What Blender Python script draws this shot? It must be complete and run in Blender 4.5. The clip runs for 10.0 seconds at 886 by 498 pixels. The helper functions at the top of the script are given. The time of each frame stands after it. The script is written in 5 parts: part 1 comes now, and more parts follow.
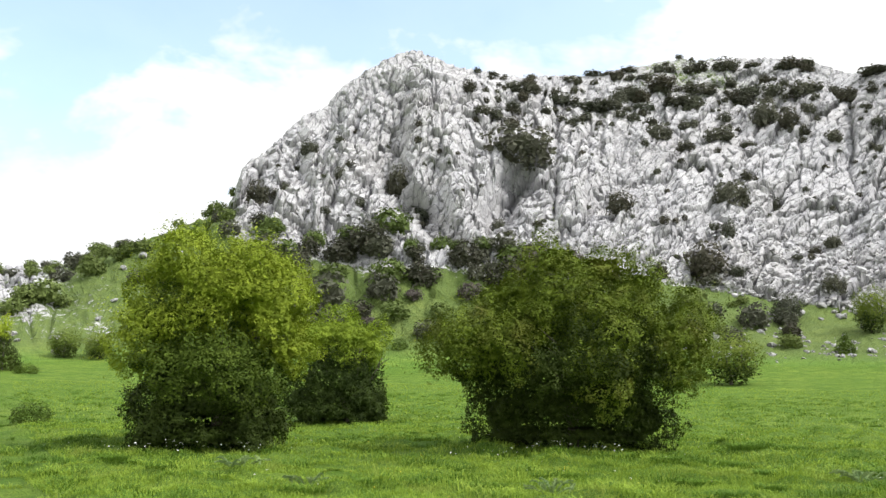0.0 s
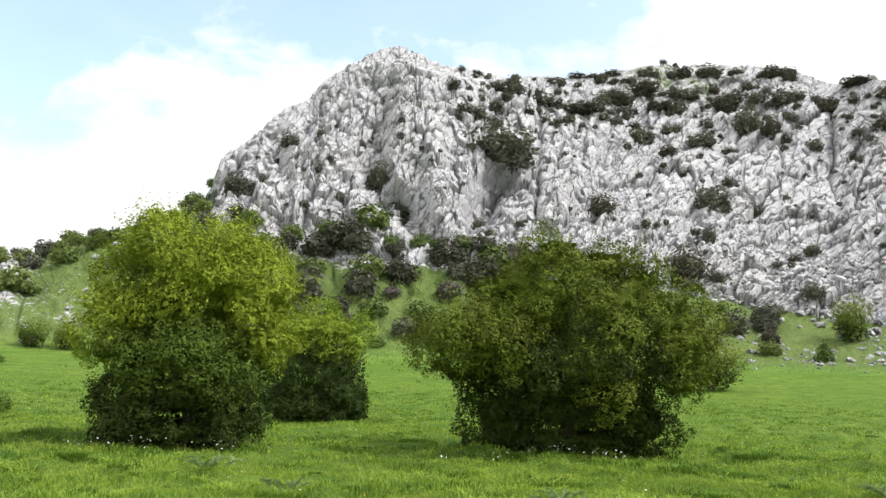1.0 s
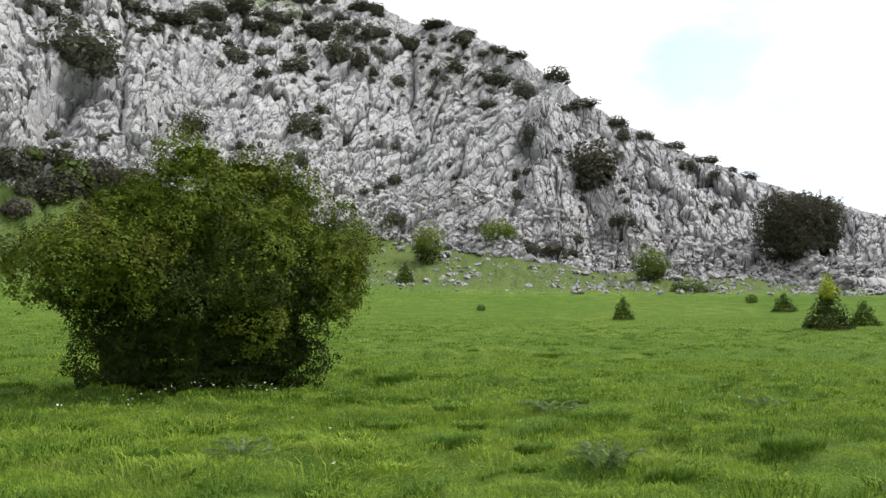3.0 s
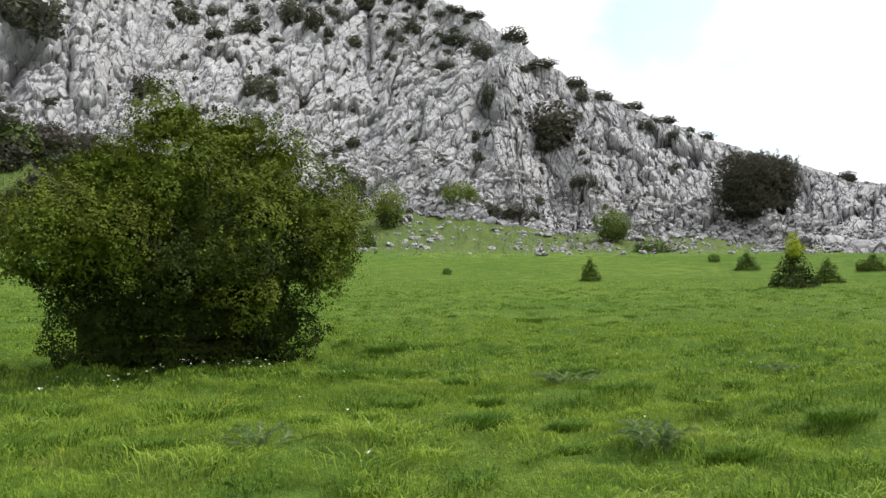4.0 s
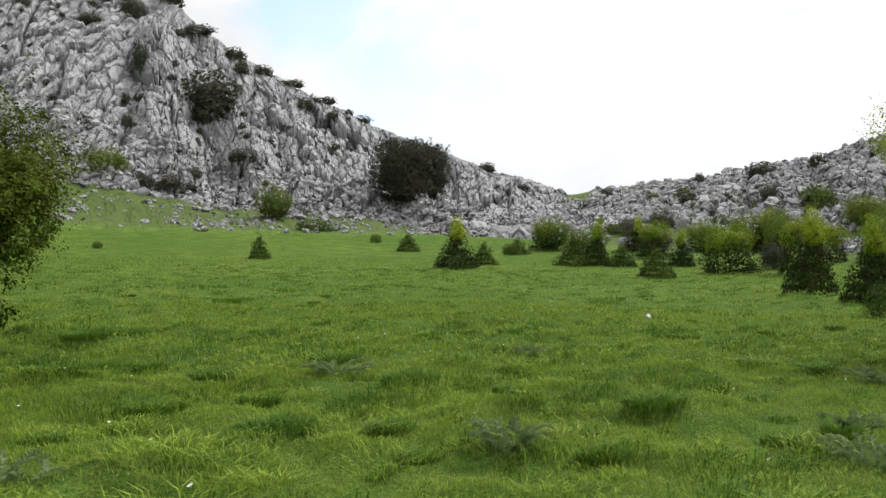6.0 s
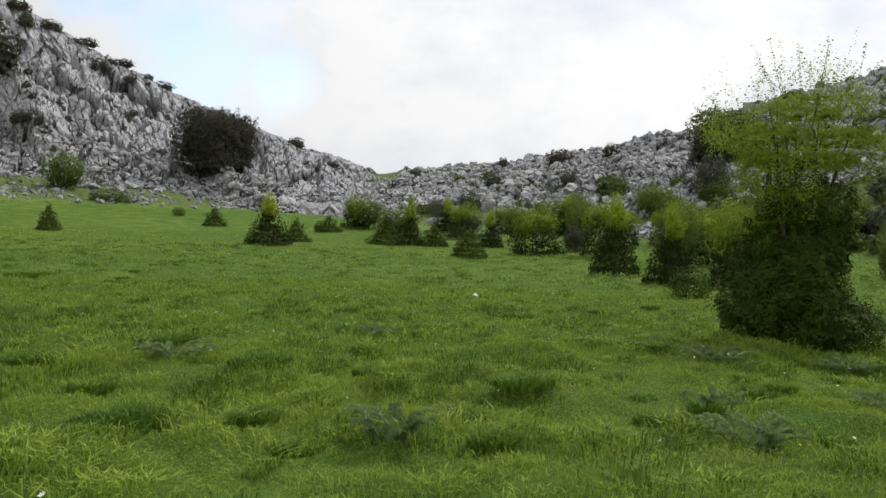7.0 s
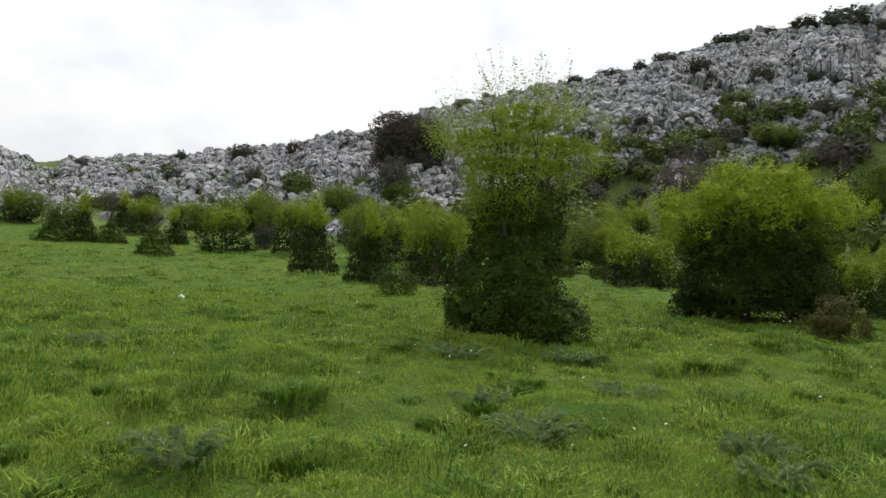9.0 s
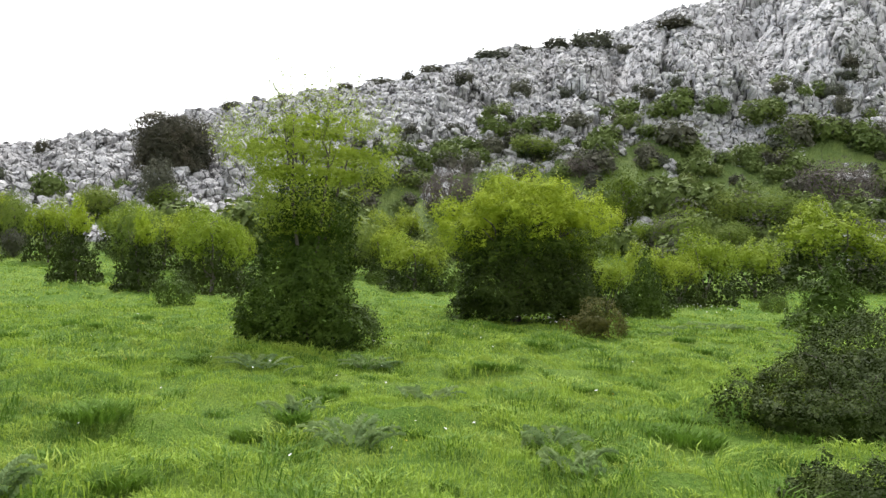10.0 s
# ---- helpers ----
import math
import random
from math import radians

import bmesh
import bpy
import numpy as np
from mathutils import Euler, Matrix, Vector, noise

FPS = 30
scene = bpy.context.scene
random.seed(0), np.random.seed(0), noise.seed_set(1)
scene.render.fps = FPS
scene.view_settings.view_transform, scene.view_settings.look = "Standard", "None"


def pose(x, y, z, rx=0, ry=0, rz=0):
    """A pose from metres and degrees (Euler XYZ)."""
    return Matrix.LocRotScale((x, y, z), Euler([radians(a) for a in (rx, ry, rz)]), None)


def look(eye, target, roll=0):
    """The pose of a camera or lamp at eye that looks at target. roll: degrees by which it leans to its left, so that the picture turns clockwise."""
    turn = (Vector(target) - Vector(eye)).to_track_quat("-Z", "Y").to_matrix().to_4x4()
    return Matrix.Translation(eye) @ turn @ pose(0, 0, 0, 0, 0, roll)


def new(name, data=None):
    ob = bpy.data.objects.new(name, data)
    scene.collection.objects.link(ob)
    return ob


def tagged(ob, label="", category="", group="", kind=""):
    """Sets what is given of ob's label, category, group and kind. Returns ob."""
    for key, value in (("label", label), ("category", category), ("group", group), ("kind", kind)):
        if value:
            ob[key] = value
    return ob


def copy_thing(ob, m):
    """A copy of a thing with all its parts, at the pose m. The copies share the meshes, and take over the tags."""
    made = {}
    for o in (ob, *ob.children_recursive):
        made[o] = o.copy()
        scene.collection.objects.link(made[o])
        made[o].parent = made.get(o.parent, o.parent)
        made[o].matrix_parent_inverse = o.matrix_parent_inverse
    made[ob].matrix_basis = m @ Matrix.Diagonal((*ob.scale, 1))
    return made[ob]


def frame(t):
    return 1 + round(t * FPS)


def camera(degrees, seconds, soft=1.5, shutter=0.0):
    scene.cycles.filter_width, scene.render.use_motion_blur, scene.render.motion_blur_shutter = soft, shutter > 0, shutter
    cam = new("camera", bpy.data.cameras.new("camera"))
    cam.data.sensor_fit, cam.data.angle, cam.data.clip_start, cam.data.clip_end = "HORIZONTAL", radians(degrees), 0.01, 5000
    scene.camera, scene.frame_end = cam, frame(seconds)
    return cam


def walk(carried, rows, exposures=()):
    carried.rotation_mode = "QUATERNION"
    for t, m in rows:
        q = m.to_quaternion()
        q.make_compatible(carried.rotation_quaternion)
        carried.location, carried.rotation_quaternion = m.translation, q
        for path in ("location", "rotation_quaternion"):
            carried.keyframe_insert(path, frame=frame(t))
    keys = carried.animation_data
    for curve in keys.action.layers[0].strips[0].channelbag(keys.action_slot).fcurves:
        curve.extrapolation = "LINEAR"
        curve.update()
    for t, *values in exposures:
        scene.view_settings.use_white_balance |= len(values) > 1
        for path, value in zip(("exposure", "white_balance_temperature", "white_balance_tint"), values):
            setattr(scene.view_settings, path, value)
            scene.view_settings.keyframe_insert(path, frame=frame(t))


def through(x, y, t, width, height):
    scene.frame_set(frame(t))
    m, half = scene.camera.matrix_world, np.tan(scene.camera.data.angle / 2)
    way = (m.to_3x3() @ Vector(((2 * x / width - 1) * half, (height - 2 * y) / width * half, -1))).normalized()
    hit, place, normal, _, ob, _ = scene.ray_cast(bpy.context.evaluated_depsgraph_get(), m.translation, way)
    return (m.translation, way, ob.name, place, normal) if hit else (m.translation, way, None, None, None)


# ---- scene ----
# ---- camera: a slow walk over the meadow, turning to the right ----
cam = camera(54.32, 10.0)
ROWS = [  # seconds, place, yaw, pitch, roll
    (0, 0.000, -0.000, 1.600, -0.00, 8.26, 0.65),
    (0.5, -0.085, 0.626, 1.577, -0.37, 8.85, 2.06),
    (1, -0.309, 1.194, 1.549, -1.52, 8.28, 2.00),
    (1.5, -0.494, 1.569, 1.558, -7.84, 7.83, 1.58),
    (2, -0.649, 2.235, 1.579, -18.68, 5.51, 0.09),
    (2.5, -0.701, 2.788, 1.581, -22.16, 5.77, 1.10),
    (3, -0.967, 3.165, 1.560, -28.88, 3.83, 0.44),
    (3.2, -1.059, 3.315, 1.587, -30.09, 2.80, 0.17),
    (4.3, -1.300, 4.522, 1.641, -32.39, 1.39, -0.36),
    (4.5, -1.349, 4.798, 1.641, -33.41, 2.69, -0.18),
    (5, -1.365, 5.305, 1.617, -41.79, 3.63, 2.81),
    (5.5, -1.383, 5.809, 1.631, -49.63, 1.72, 0.89),
    (6, -1.442, 6.220, 1.611, -55.06, 0.00, 0.92),
    (6.2, -1.461, 6.408, 1.590, -59.47, -0.54, 0.71),
    (7.3, -1.254, 7.196, 1.549, -72.42, -0.91, 2.90),
    (7.5, -1.257, 7.318, 1.547, -76.65, -0.83, 2.93),
    (8, -1.279, 7.510, 1.580, -80.32, -0.91, 2.79),
    (8.5, -1.125, 7.700, 1.550, -84.01, -0.56, 2.33),
    (9, -1.095, 7.929, 1.549, -89.31, -0.33, 2.74),
    (9.5, -1.127, 8.203, 1.597, -99.62, -0.12, 2.42),
    (10, -1.320, 8.328, 1.590, -104.54, 0.70, 2.39),
]
EXPOSURES = [(0.0, 0.36), (1.5, 0.34), (2.5, -0.06), (4.5, -0.06), (6.0, -0.28), (7.5, -0.56), (8.2, -0.56), (8.9, -0.48), (9.5, 0.18), (10.0, 0.56)]
walk(cam, [(t, pose(x, y, z, 90 + pitch, 0, yaw) @ pose(0, 0, 0, 0, 0, roll)) for t, x, y, z, yaw, pitch, roll in ROWS], EXPOSURES)

# ---- light: bright broken cloud, a veiled sun from the east ----
SUN_AZ, SUN_EL = 104.0, 51.0
world = bpy.data.worlds.new("world")
scene.world = world
world.use_nodes = True


class Net:
    """Short hand for building node trees."""

    def __init__(self, tree):
        self.tree = tree
        tree.nodes.clear()

    def add(self, kind, **values):
        node = self.tree.nodes.new("ShaderNode" + kind)
        for key, value in values.items():
            if key in node.inputs:
                self.set(node.inputs[key], value)
            else:
                setattr(node, key, value)
        return node

    def set(self, socket, value):
        if isinstance(value, bpy.types.NodeSocket):
            self.tree.links.new(value, socket)
        else:
            socket.default_value = value

    def math(self, op, a, b=0.0, c=0.0, clamp=False):
        node = self.tree.nodes.new("ShaderNodeMath")
        node.operation, node.use_clamp = op, clamp
        for socket, value in zip(node.inputs, (a, b, c)):
            self.set(socket, value)
        return node.outputs[0]

    def noise(self, vector, scale, detail=4.0, rough=0.55, distortion=0.0):
        return self.add("TexNoise", Vector=vector, Scale=scale, Detail=detail, Roughness=rough, Distortion=distortion).outputs[0]

    def ramp(self, fac, *stops):
        node = self.tree.nodes.new("ShaderNodeValToRGB")
        self.set(node.inputs[0], fac)
        els = node.color_ramp.elements
        while len(els) < len(stops):
            els.new(1.0)
        for el, (pos, col) in zip(els, stops):
            el.position, el.color = pos, (*col, 1) if len(col) == 3 else col
        return node.outputs[0]

    def mix(self, fac, a, b, mode="MIX"):
        node = self.tree.nodes.new("ShaderNodeMix")
        node.data_type, node.blend_type = "RGBA", mode
        for socket, value in ((node.inputs[0], fac), (node.inputs[6], a), (node.inputs[7], b)):
            if not isinstance(value, bpy.types.NodeSocket) and not isinstance(value, float):
                value = (*value, 1)
            self.set(socket, value)
        return node.outputs[2]

    def map(self, vector, scale=(1, 1, 1), rot=(0, 0, 0)):
        return self.add("Mapping", Vector=vector, Scale=scale, Rotation=rot).outputs[0]


def sky():
    net = Net(world.node_tree)
    way = net.add("TexCoord").outputs["Generated"]
    air = net.add("TexSky", sky_type="NISHITA", sun_disc=False, sun_elevation=radians(SUN_EL), sun_rotation=radians(SUN_AZ), air_density=1.0, dust_density=2.0)
    blue = net.add("Background", Color=air.outputs[0], Strength=0.29)
    # cloud cover: two scales of billow, thinning in a few open gaps
    parts = net.add("SeparateXYZ", Vector=way)
    flat = net.map(way, (1, 1, 1.7))
    billow = net.noise(flat, 1.7, 6.0, 0.55, 0.3)
    fine = net.noise(flat, 5.5, 5.0, 0.6, 0.2)
    sum_ = net.math("ADD", net.math("MULTIPLY", billow, 0.75), net.math("MULTIPLY", fine, 0.35))
    thin = 0.0
    ragged = net.math("ADD", net.math("MULTIPLY", net.math("SUBTRACT", billow, 0.5), 2.2), net.math("MULTIPLY", net.math("SUBTRACT", fine, 0.5), 1.4))
    for az, el, size, depth in GAPS:
        a, e = radians(az), radians(el)
        centre = (math.sin(a) * math.cos(e), math.cos(a) * math.cos(e), math.sin(e))
        dist = net.add("VectorMath", operation="DISTANCE")
        net.set(dist.inputs[0], way)
        net.set(dist.inputs[1], centre)
        bump = net.math("MULTIPLY", net.math("SUBTRACT", 1.0, net.math("DIVIDE", net.math("ADD", dist.outputs["Value"], net.math("MULTIPLY", ragged, size)), size), clamp=True), depth)
        thin = bump if thin == 0.0 else net.math("MAXIMUM", thin, bump)
    cover = net.math("SUBTRACT", net.math("ADD", sum_, 0.16), thin)
    mask = net.ramp(cover, (0.12, (0.15, 0.15, 0.15)), (0.60, (1, 1, 1)))
    tone = net.ramp(fine, (0.30, (0.80, 0.83, 0.90)), (0.55, (1.0, 1.0, 1.0)))
    # cloud is brighter towards the veiled sun
    toward = net.add("VectorMath", operation="DOT_PRODUCT")
    net.set(toward.inputs[0], way)
    net.set(toward.inputs[1], (math.sin(radians(SUN_AZ)) * math.cos(radians(SUN_EL)), math.cos(radians(SUN_AZ)) * math.cos(radians(SUN_EL)), math.sin(radians(SUN_EL))))
    glow = net.math("MULTIPLY", net.math("SUBTRACT", toward.outputs["Value"], 0.25, clamp=True), 1.0)
    cloud = net.add("Background", Color=tone, Strength=net.math("ADD", 0.99, glow))
    both = net.add("MixShader", Fac=mask)
    net.set(both.inputs[1], blue.outputs[0])
    net.set(both.inputs[2], cloud.outputs[0])
    out = net.add("OutputWorld")
    net.set(out.inputs[0], both.outputs[0])


# open gaps in the cloud: azimuth, elevation, size, depth
GAPS = [(-4, 25, 0.36, 1.5), (-12, 27, 0.34, 1.5), (-20, 26, 0.34, 1.5), (8, 23, 0.30, 1.4), (1, 20, 0.16, 1.2), (45.5, 15, 0.11, 0.95), (50, 11, 0.12, 0.75), (56.5, 9.5, 0.05, 0.5), (76, 9.2, 0.06, 0.45), (200, 60, 0.5, 0.4)]
sky()
sun = new("sun", bpy.data.lights.new("sun", "SUN"))
sun.data.energy, sun.data.angle, sun.data.color = 2.9, radians(7), (1.0, 0.97, 0.93)
sa, se = radians(SUN_AZ), radians(SUN_EL)
sun.matrix_world = look((0, 0, 60), (-math.sin(sa) * math.cos(se), -math.cos(sa) * math.cos(se), 60 - math.sin(se)))


# ---- the lie of the land: tables by azimuth (degrees clockwise from +y, round the middle of the walk) ----
OX, OY, EYE_Z = 0.0, 4.0, 1.6
CREST = np.array([
    (-60, .06), (-36, .10), (-28.1, .109), (-24.6, .116), (-21.7, .137), (-17.3, .165), (-14.7, .190), (-14.2, .212), (-13.9, .240),
    (-11.6, .275), (-10.5, .301), (-8.2, .329), (-6.7, .359), (-3.9, .390), (-2.1, .398), (-.3, .384), (2.5, .370), (5.7, .364),
    (10.8, .364), (15.1, .373), (19.5, .365), (23.4, .359), (26.5, .335), (29, .338), (33.2, .304), (36.6, .266), (40, .219),
    (43.4, .187), (47, .157), (50.3, .132), (54, .110), (57, .089), (60, .079)])
CREST2 = np.array([
    (62.2, .066), (64.4, .071), (67.7, .080), (71, .086), (73.2, .097), (77.3, .106), (79.3, .119), (82.3, .125), (86.3, .160),
    (89, .169), (91.4, .181), (93.5, .191), (97.2, .202), (100, .211), (102.3, .230), (106.8, .253), (110.6, .256), (113.5, .272),
    (117.5, .296), (125, .325), (135, .35), (160, .2), (185, .06)])
CREST = np.vstack([CREST, CREST2])
# where bare rock begins above the apron of scree and turf
FOOT = np.array([
    (-60, .03), (-30, .09), (-20, .14), (-14.5, .185), (-13, .172), (-8, .165), (-4, .160), (2.6, .148), (12.4, .136), (16, .115), (23, .080),
    (28.5, .068), (32, .062), (39.3, .045), (44, .036), (50, .030), (56, .017), (60, .014), (65, .030), (69, .040), (78, .045),
    (84, .06), (91, .08), (100, .12), (113, .17), (125, .19), (140, .15), (185, .03)])
EDGE_R = np.array([(-60, 90), (-30, 76), (0, 76), (25, 80), (50, 80), (60, 78), (66, 66), (80, 60), (95, 58), (120, 55), (185, 60)])
FOOT_R = np.array([(-60, 120), (-30, 105), (-14, 100), (0, 96), (12, 100), (25, 102), (40, 97), (50, 100), (57, 90), (64, 92), (75, 84), (90, 80), (105, 86), (120, 92), (185, 100)])
CREST_R = np.array([(-60, 150), (-28, 125), (-14, 122), (-8, 132), (0, 142), (8, 158), (20, 182), (28, 170), (36, 148), (45, 134), (55, 122), (60, 122),
                    (66, 138), (75, 128), (84, 112), (93, 104), (103, 122), (113, 142), (125, 160), (185, 160)])


def table(rows, az):
    return np.interp(az, rows[:, 0], rows[:, 1])


def field_z(r):
    """The meadow: level, then lifting a little towards the slopes."""
    return .0011 * np.maximum(0, r - 30) ** 2


def profile(az, v):
    """Radius and height at azimuth az: v from 0 to 1 up the apron, from 1 to 2 up the rock, from 2 to 3 down the far side."""
    r0, rf, r1 = table(EDGE_R, az), table(FOOT_R, az), table(CREST_R, az)
    e1 = table(CREST, az)
    ef = np.minimum(table(FOOT, az), e1 - .015)
    e0 = (field_z(r0) - EYE_Z) / r0
    t, s, b = np.clip(v, 0, 1), np.clip(v - 1, 0, 1), np.clip(v - 2, 0, 1)
    ra, ea = r0 + (rf - r0) * t, e0 + (ef - e0) * t ** 1.35
    rc, ec = rf + (r1 - rf) * s ** 1.25, ef + (e1 - ef) * s
    z1 = EYE_Z + e1 * r1
    rb, zb = r1 + (25 + 1.6 * z1) * b, z1 * (1 - b) ** 1.3 * (1 - .1 * b) - 2 * b
    r = np.where(v <= 1, ra, np.where(v <= 2, rc, rb))
    z = np.where(v <= 1, EYE_Z + ea * ra, np.where(v <= 2, EYE_Z + ec * rc, zb))
    return r, z


def level(az, e):
    """The v at which the slope stands at the tangent e above the eye."""
    r0 = table(EDGE_R, az)
    e0 = (field_z(r0) - EYE_Z) / r0
    e1 = table(CREST, az)
    ef = np.minimum(table(FOOT, az), e1 - .015)
    return np.where(e < ef, np.clip((e - e0) / (ef - e0), 0, 1) ** (1 / 1.35), 1 + np.clip((e - ef) / (e1 - ef), 0, 1))


def polar(az, r):
    a = np.radians(az)
    return OX + r * np.sin(a), OY + r * np.cos(a)


def land_z(x, y):
    """Height of the land, without its small relief, under a place in front of the crests."""
    az, r = np.degrees(np.arctan2(x - OX, y - OY)), np.hypot(x - OX, y - OY)
    r0, rf, r1 = table(EDGE_R, az), table(FOOT_R, az), table(CREST_R, az)
    v = np.where(r < rf, np.clip((r - r0) / (rf - r0), 0, 1), 1 + np.clip((r - rf) / (r1 - rf), 0, 1) ** .8)
    return np.where(r < r0, field_z(r), profile(az, v)[1])

# ---- noise on arrays ----
def hashed(ix, iy, seed):
    h = (ix.astype(np.int64) * 374761393 + iy.astype(np.int64) * 668265263 + seed * 974634777) & 0xFFFFFFFF
    h = ((h ^ (h >> 13)) * 1274126177) & 0xFFFFFFFF
    h = ((h ^ (h >> 16)) * 2246822519) & 0xFFFFFFFF
    return ((h ^ (h >> 15)) & 0xFFFFFF) / float(0x1000000)


def value_noise(x, y, seed=0):
    ix, iy = np.floor(x), np.floor(y)
    fx, fy = x - ix, y - iy
    fx, fy = fx * fx * (3 - 2 * fx), fy * fy * (3 - 2 * fy)
    a, b = hashed(ix, iy, seed), hashed(ix + 1, iy, seed)
    c, d = hashed(ix, iy + 1, seed), hashed(ix + 1, iy + 1, seed)
    return (a * (1 - fx) + b * fx) * (1 - fy) + (c * (1 - fx) + d * fx) * fy


def fbm(x, y, seed=0, octaves=4):
    total, amp = 0, .5
    for k in range(octaves):
        total = total + amp * (value_noise(x, y, seed + k) - .5) * 2
        x, y, amp = x * 2.03 + 17.1, y * 2.03 - 9.7, amp * .5
    return total


def cells(x, y, seed=0):
    """Scattered blocks: nearest and second distance, a random number of the nearest, and a tilted plane on it."""
    ix, iy = np.floor(x), np.floor(y)
    f1, f2, who = np.full(x.shape, 9.0), np.full(x.shape, 9.0), np.zeros(x.shape)
    ox, oy = np.zeros(x.shape), np.zeros(x.shape)
    for dx in (-1, 0, 1):
        for dy in (-1, 0, 1):
            cx, cy = ix + dx, iy + dy
            px, py = cx + hashed(cx, cy, seed) - x, cy + hashed(cx, cy, seed + 1) - y
            d = np.hypot(px, py)
            nearer = d < f1
            f2 = np.where(nearer, f1, np.minimum(f2, d))
            who = np.where(nearer, hashed(cx, cy, seed + 2), who)
            ox, oy = np.where(nearer, px, ox), np.where(nearer, py, oy)
            f1 = np.where(nearer, d, f1)
    plane = ((who * 57.3) % 1 - .5) * ox + ((who * 131.7) % 1 - .5) * oy
    return f1, f2, who, plane


def smooth(a, b, x):
    t = np.clip((x - a) / (b - a), 0, 1)
    return t * t * (3 - 2 * t)


# ---- materials ----
def material(name):
    m = bpy.data.materials.new(name)
    m.use_nodes = True
    return m, Net(m.node_tree)


def finish(net, colour, roughness=0.9, bump=None, strength=0.5, distance=0.05, specular=0.3):
    shader = net.add("BsdfPrincipled", Roughness=roughness)
    net.set(shader.inputs["Base Color"], colour if isinstance(colour, bpy.types.NodeSocket) else (*colour, 1))
    shader.inputs["Specular IOR Level"].default_value = specular
    if bump is not None:
        node = net.add("Bump", Strength=strength, Distance=distance, Height=bump)
        net.set(shader.inputs["Normal"], node.outputs[0])
    out = net.add("OutputMaterial")
    net.set(out.inputs[0], shader.outputs[0])
    return shader


def turf_colour(net, where):
    broad = net.noise(where, 0.11, 3.0)
    mid = net.noise(where, 0.8, 4.0, 0.6)
    fine = net.noise(where, 9.0, 4.0, 0.7)
    grass = net.ramp(broad, (0.35, (0.123, 0.215, 0.026)), (0.65, (0.199, 0.283, 0.044)))
    grass = net.mix(net.ramp(mid, (0.40, (0, 0, 0)), (0.62, (0.8, 0.8, 0.8))), grass, (0.067, 0.149, 0.018))
    tufty = net.noise(where, 2.6, 4.0, 0.65)
    grass = net.mix(net.ramp(tufty, (0.48, (0, 0, 0)), (0.68, (0.75, 0.75, 0.75))), grass, (0.072, 0.155, 0.018))
    grass = net.mix(net.ramp(fine, (0.45, (0, 0, 0)), (0.75, (0.6, 0.6, 0.6))), grass, (0.134, 0.190, 0.044))
    hair = net.noise(net.map(where, (1, 1, 0.4)), 38.0, 3.0, 0.7)
    grass = net.mix(net.ramp(hair, (0.36, (0.7, 0.7, 0.7)), (0.52, (0, 0, 0))), grass, (0.041, 0.093, 0.011))
    grass = net.mix(net.ramp(hair, (0.56, (0, 0, 0)), (0.74, (0.8, 0.8, 0.8))), grass, (0.218, 0.308, 0.054))
    return grass, net.math("ADD", fine, hair), mid


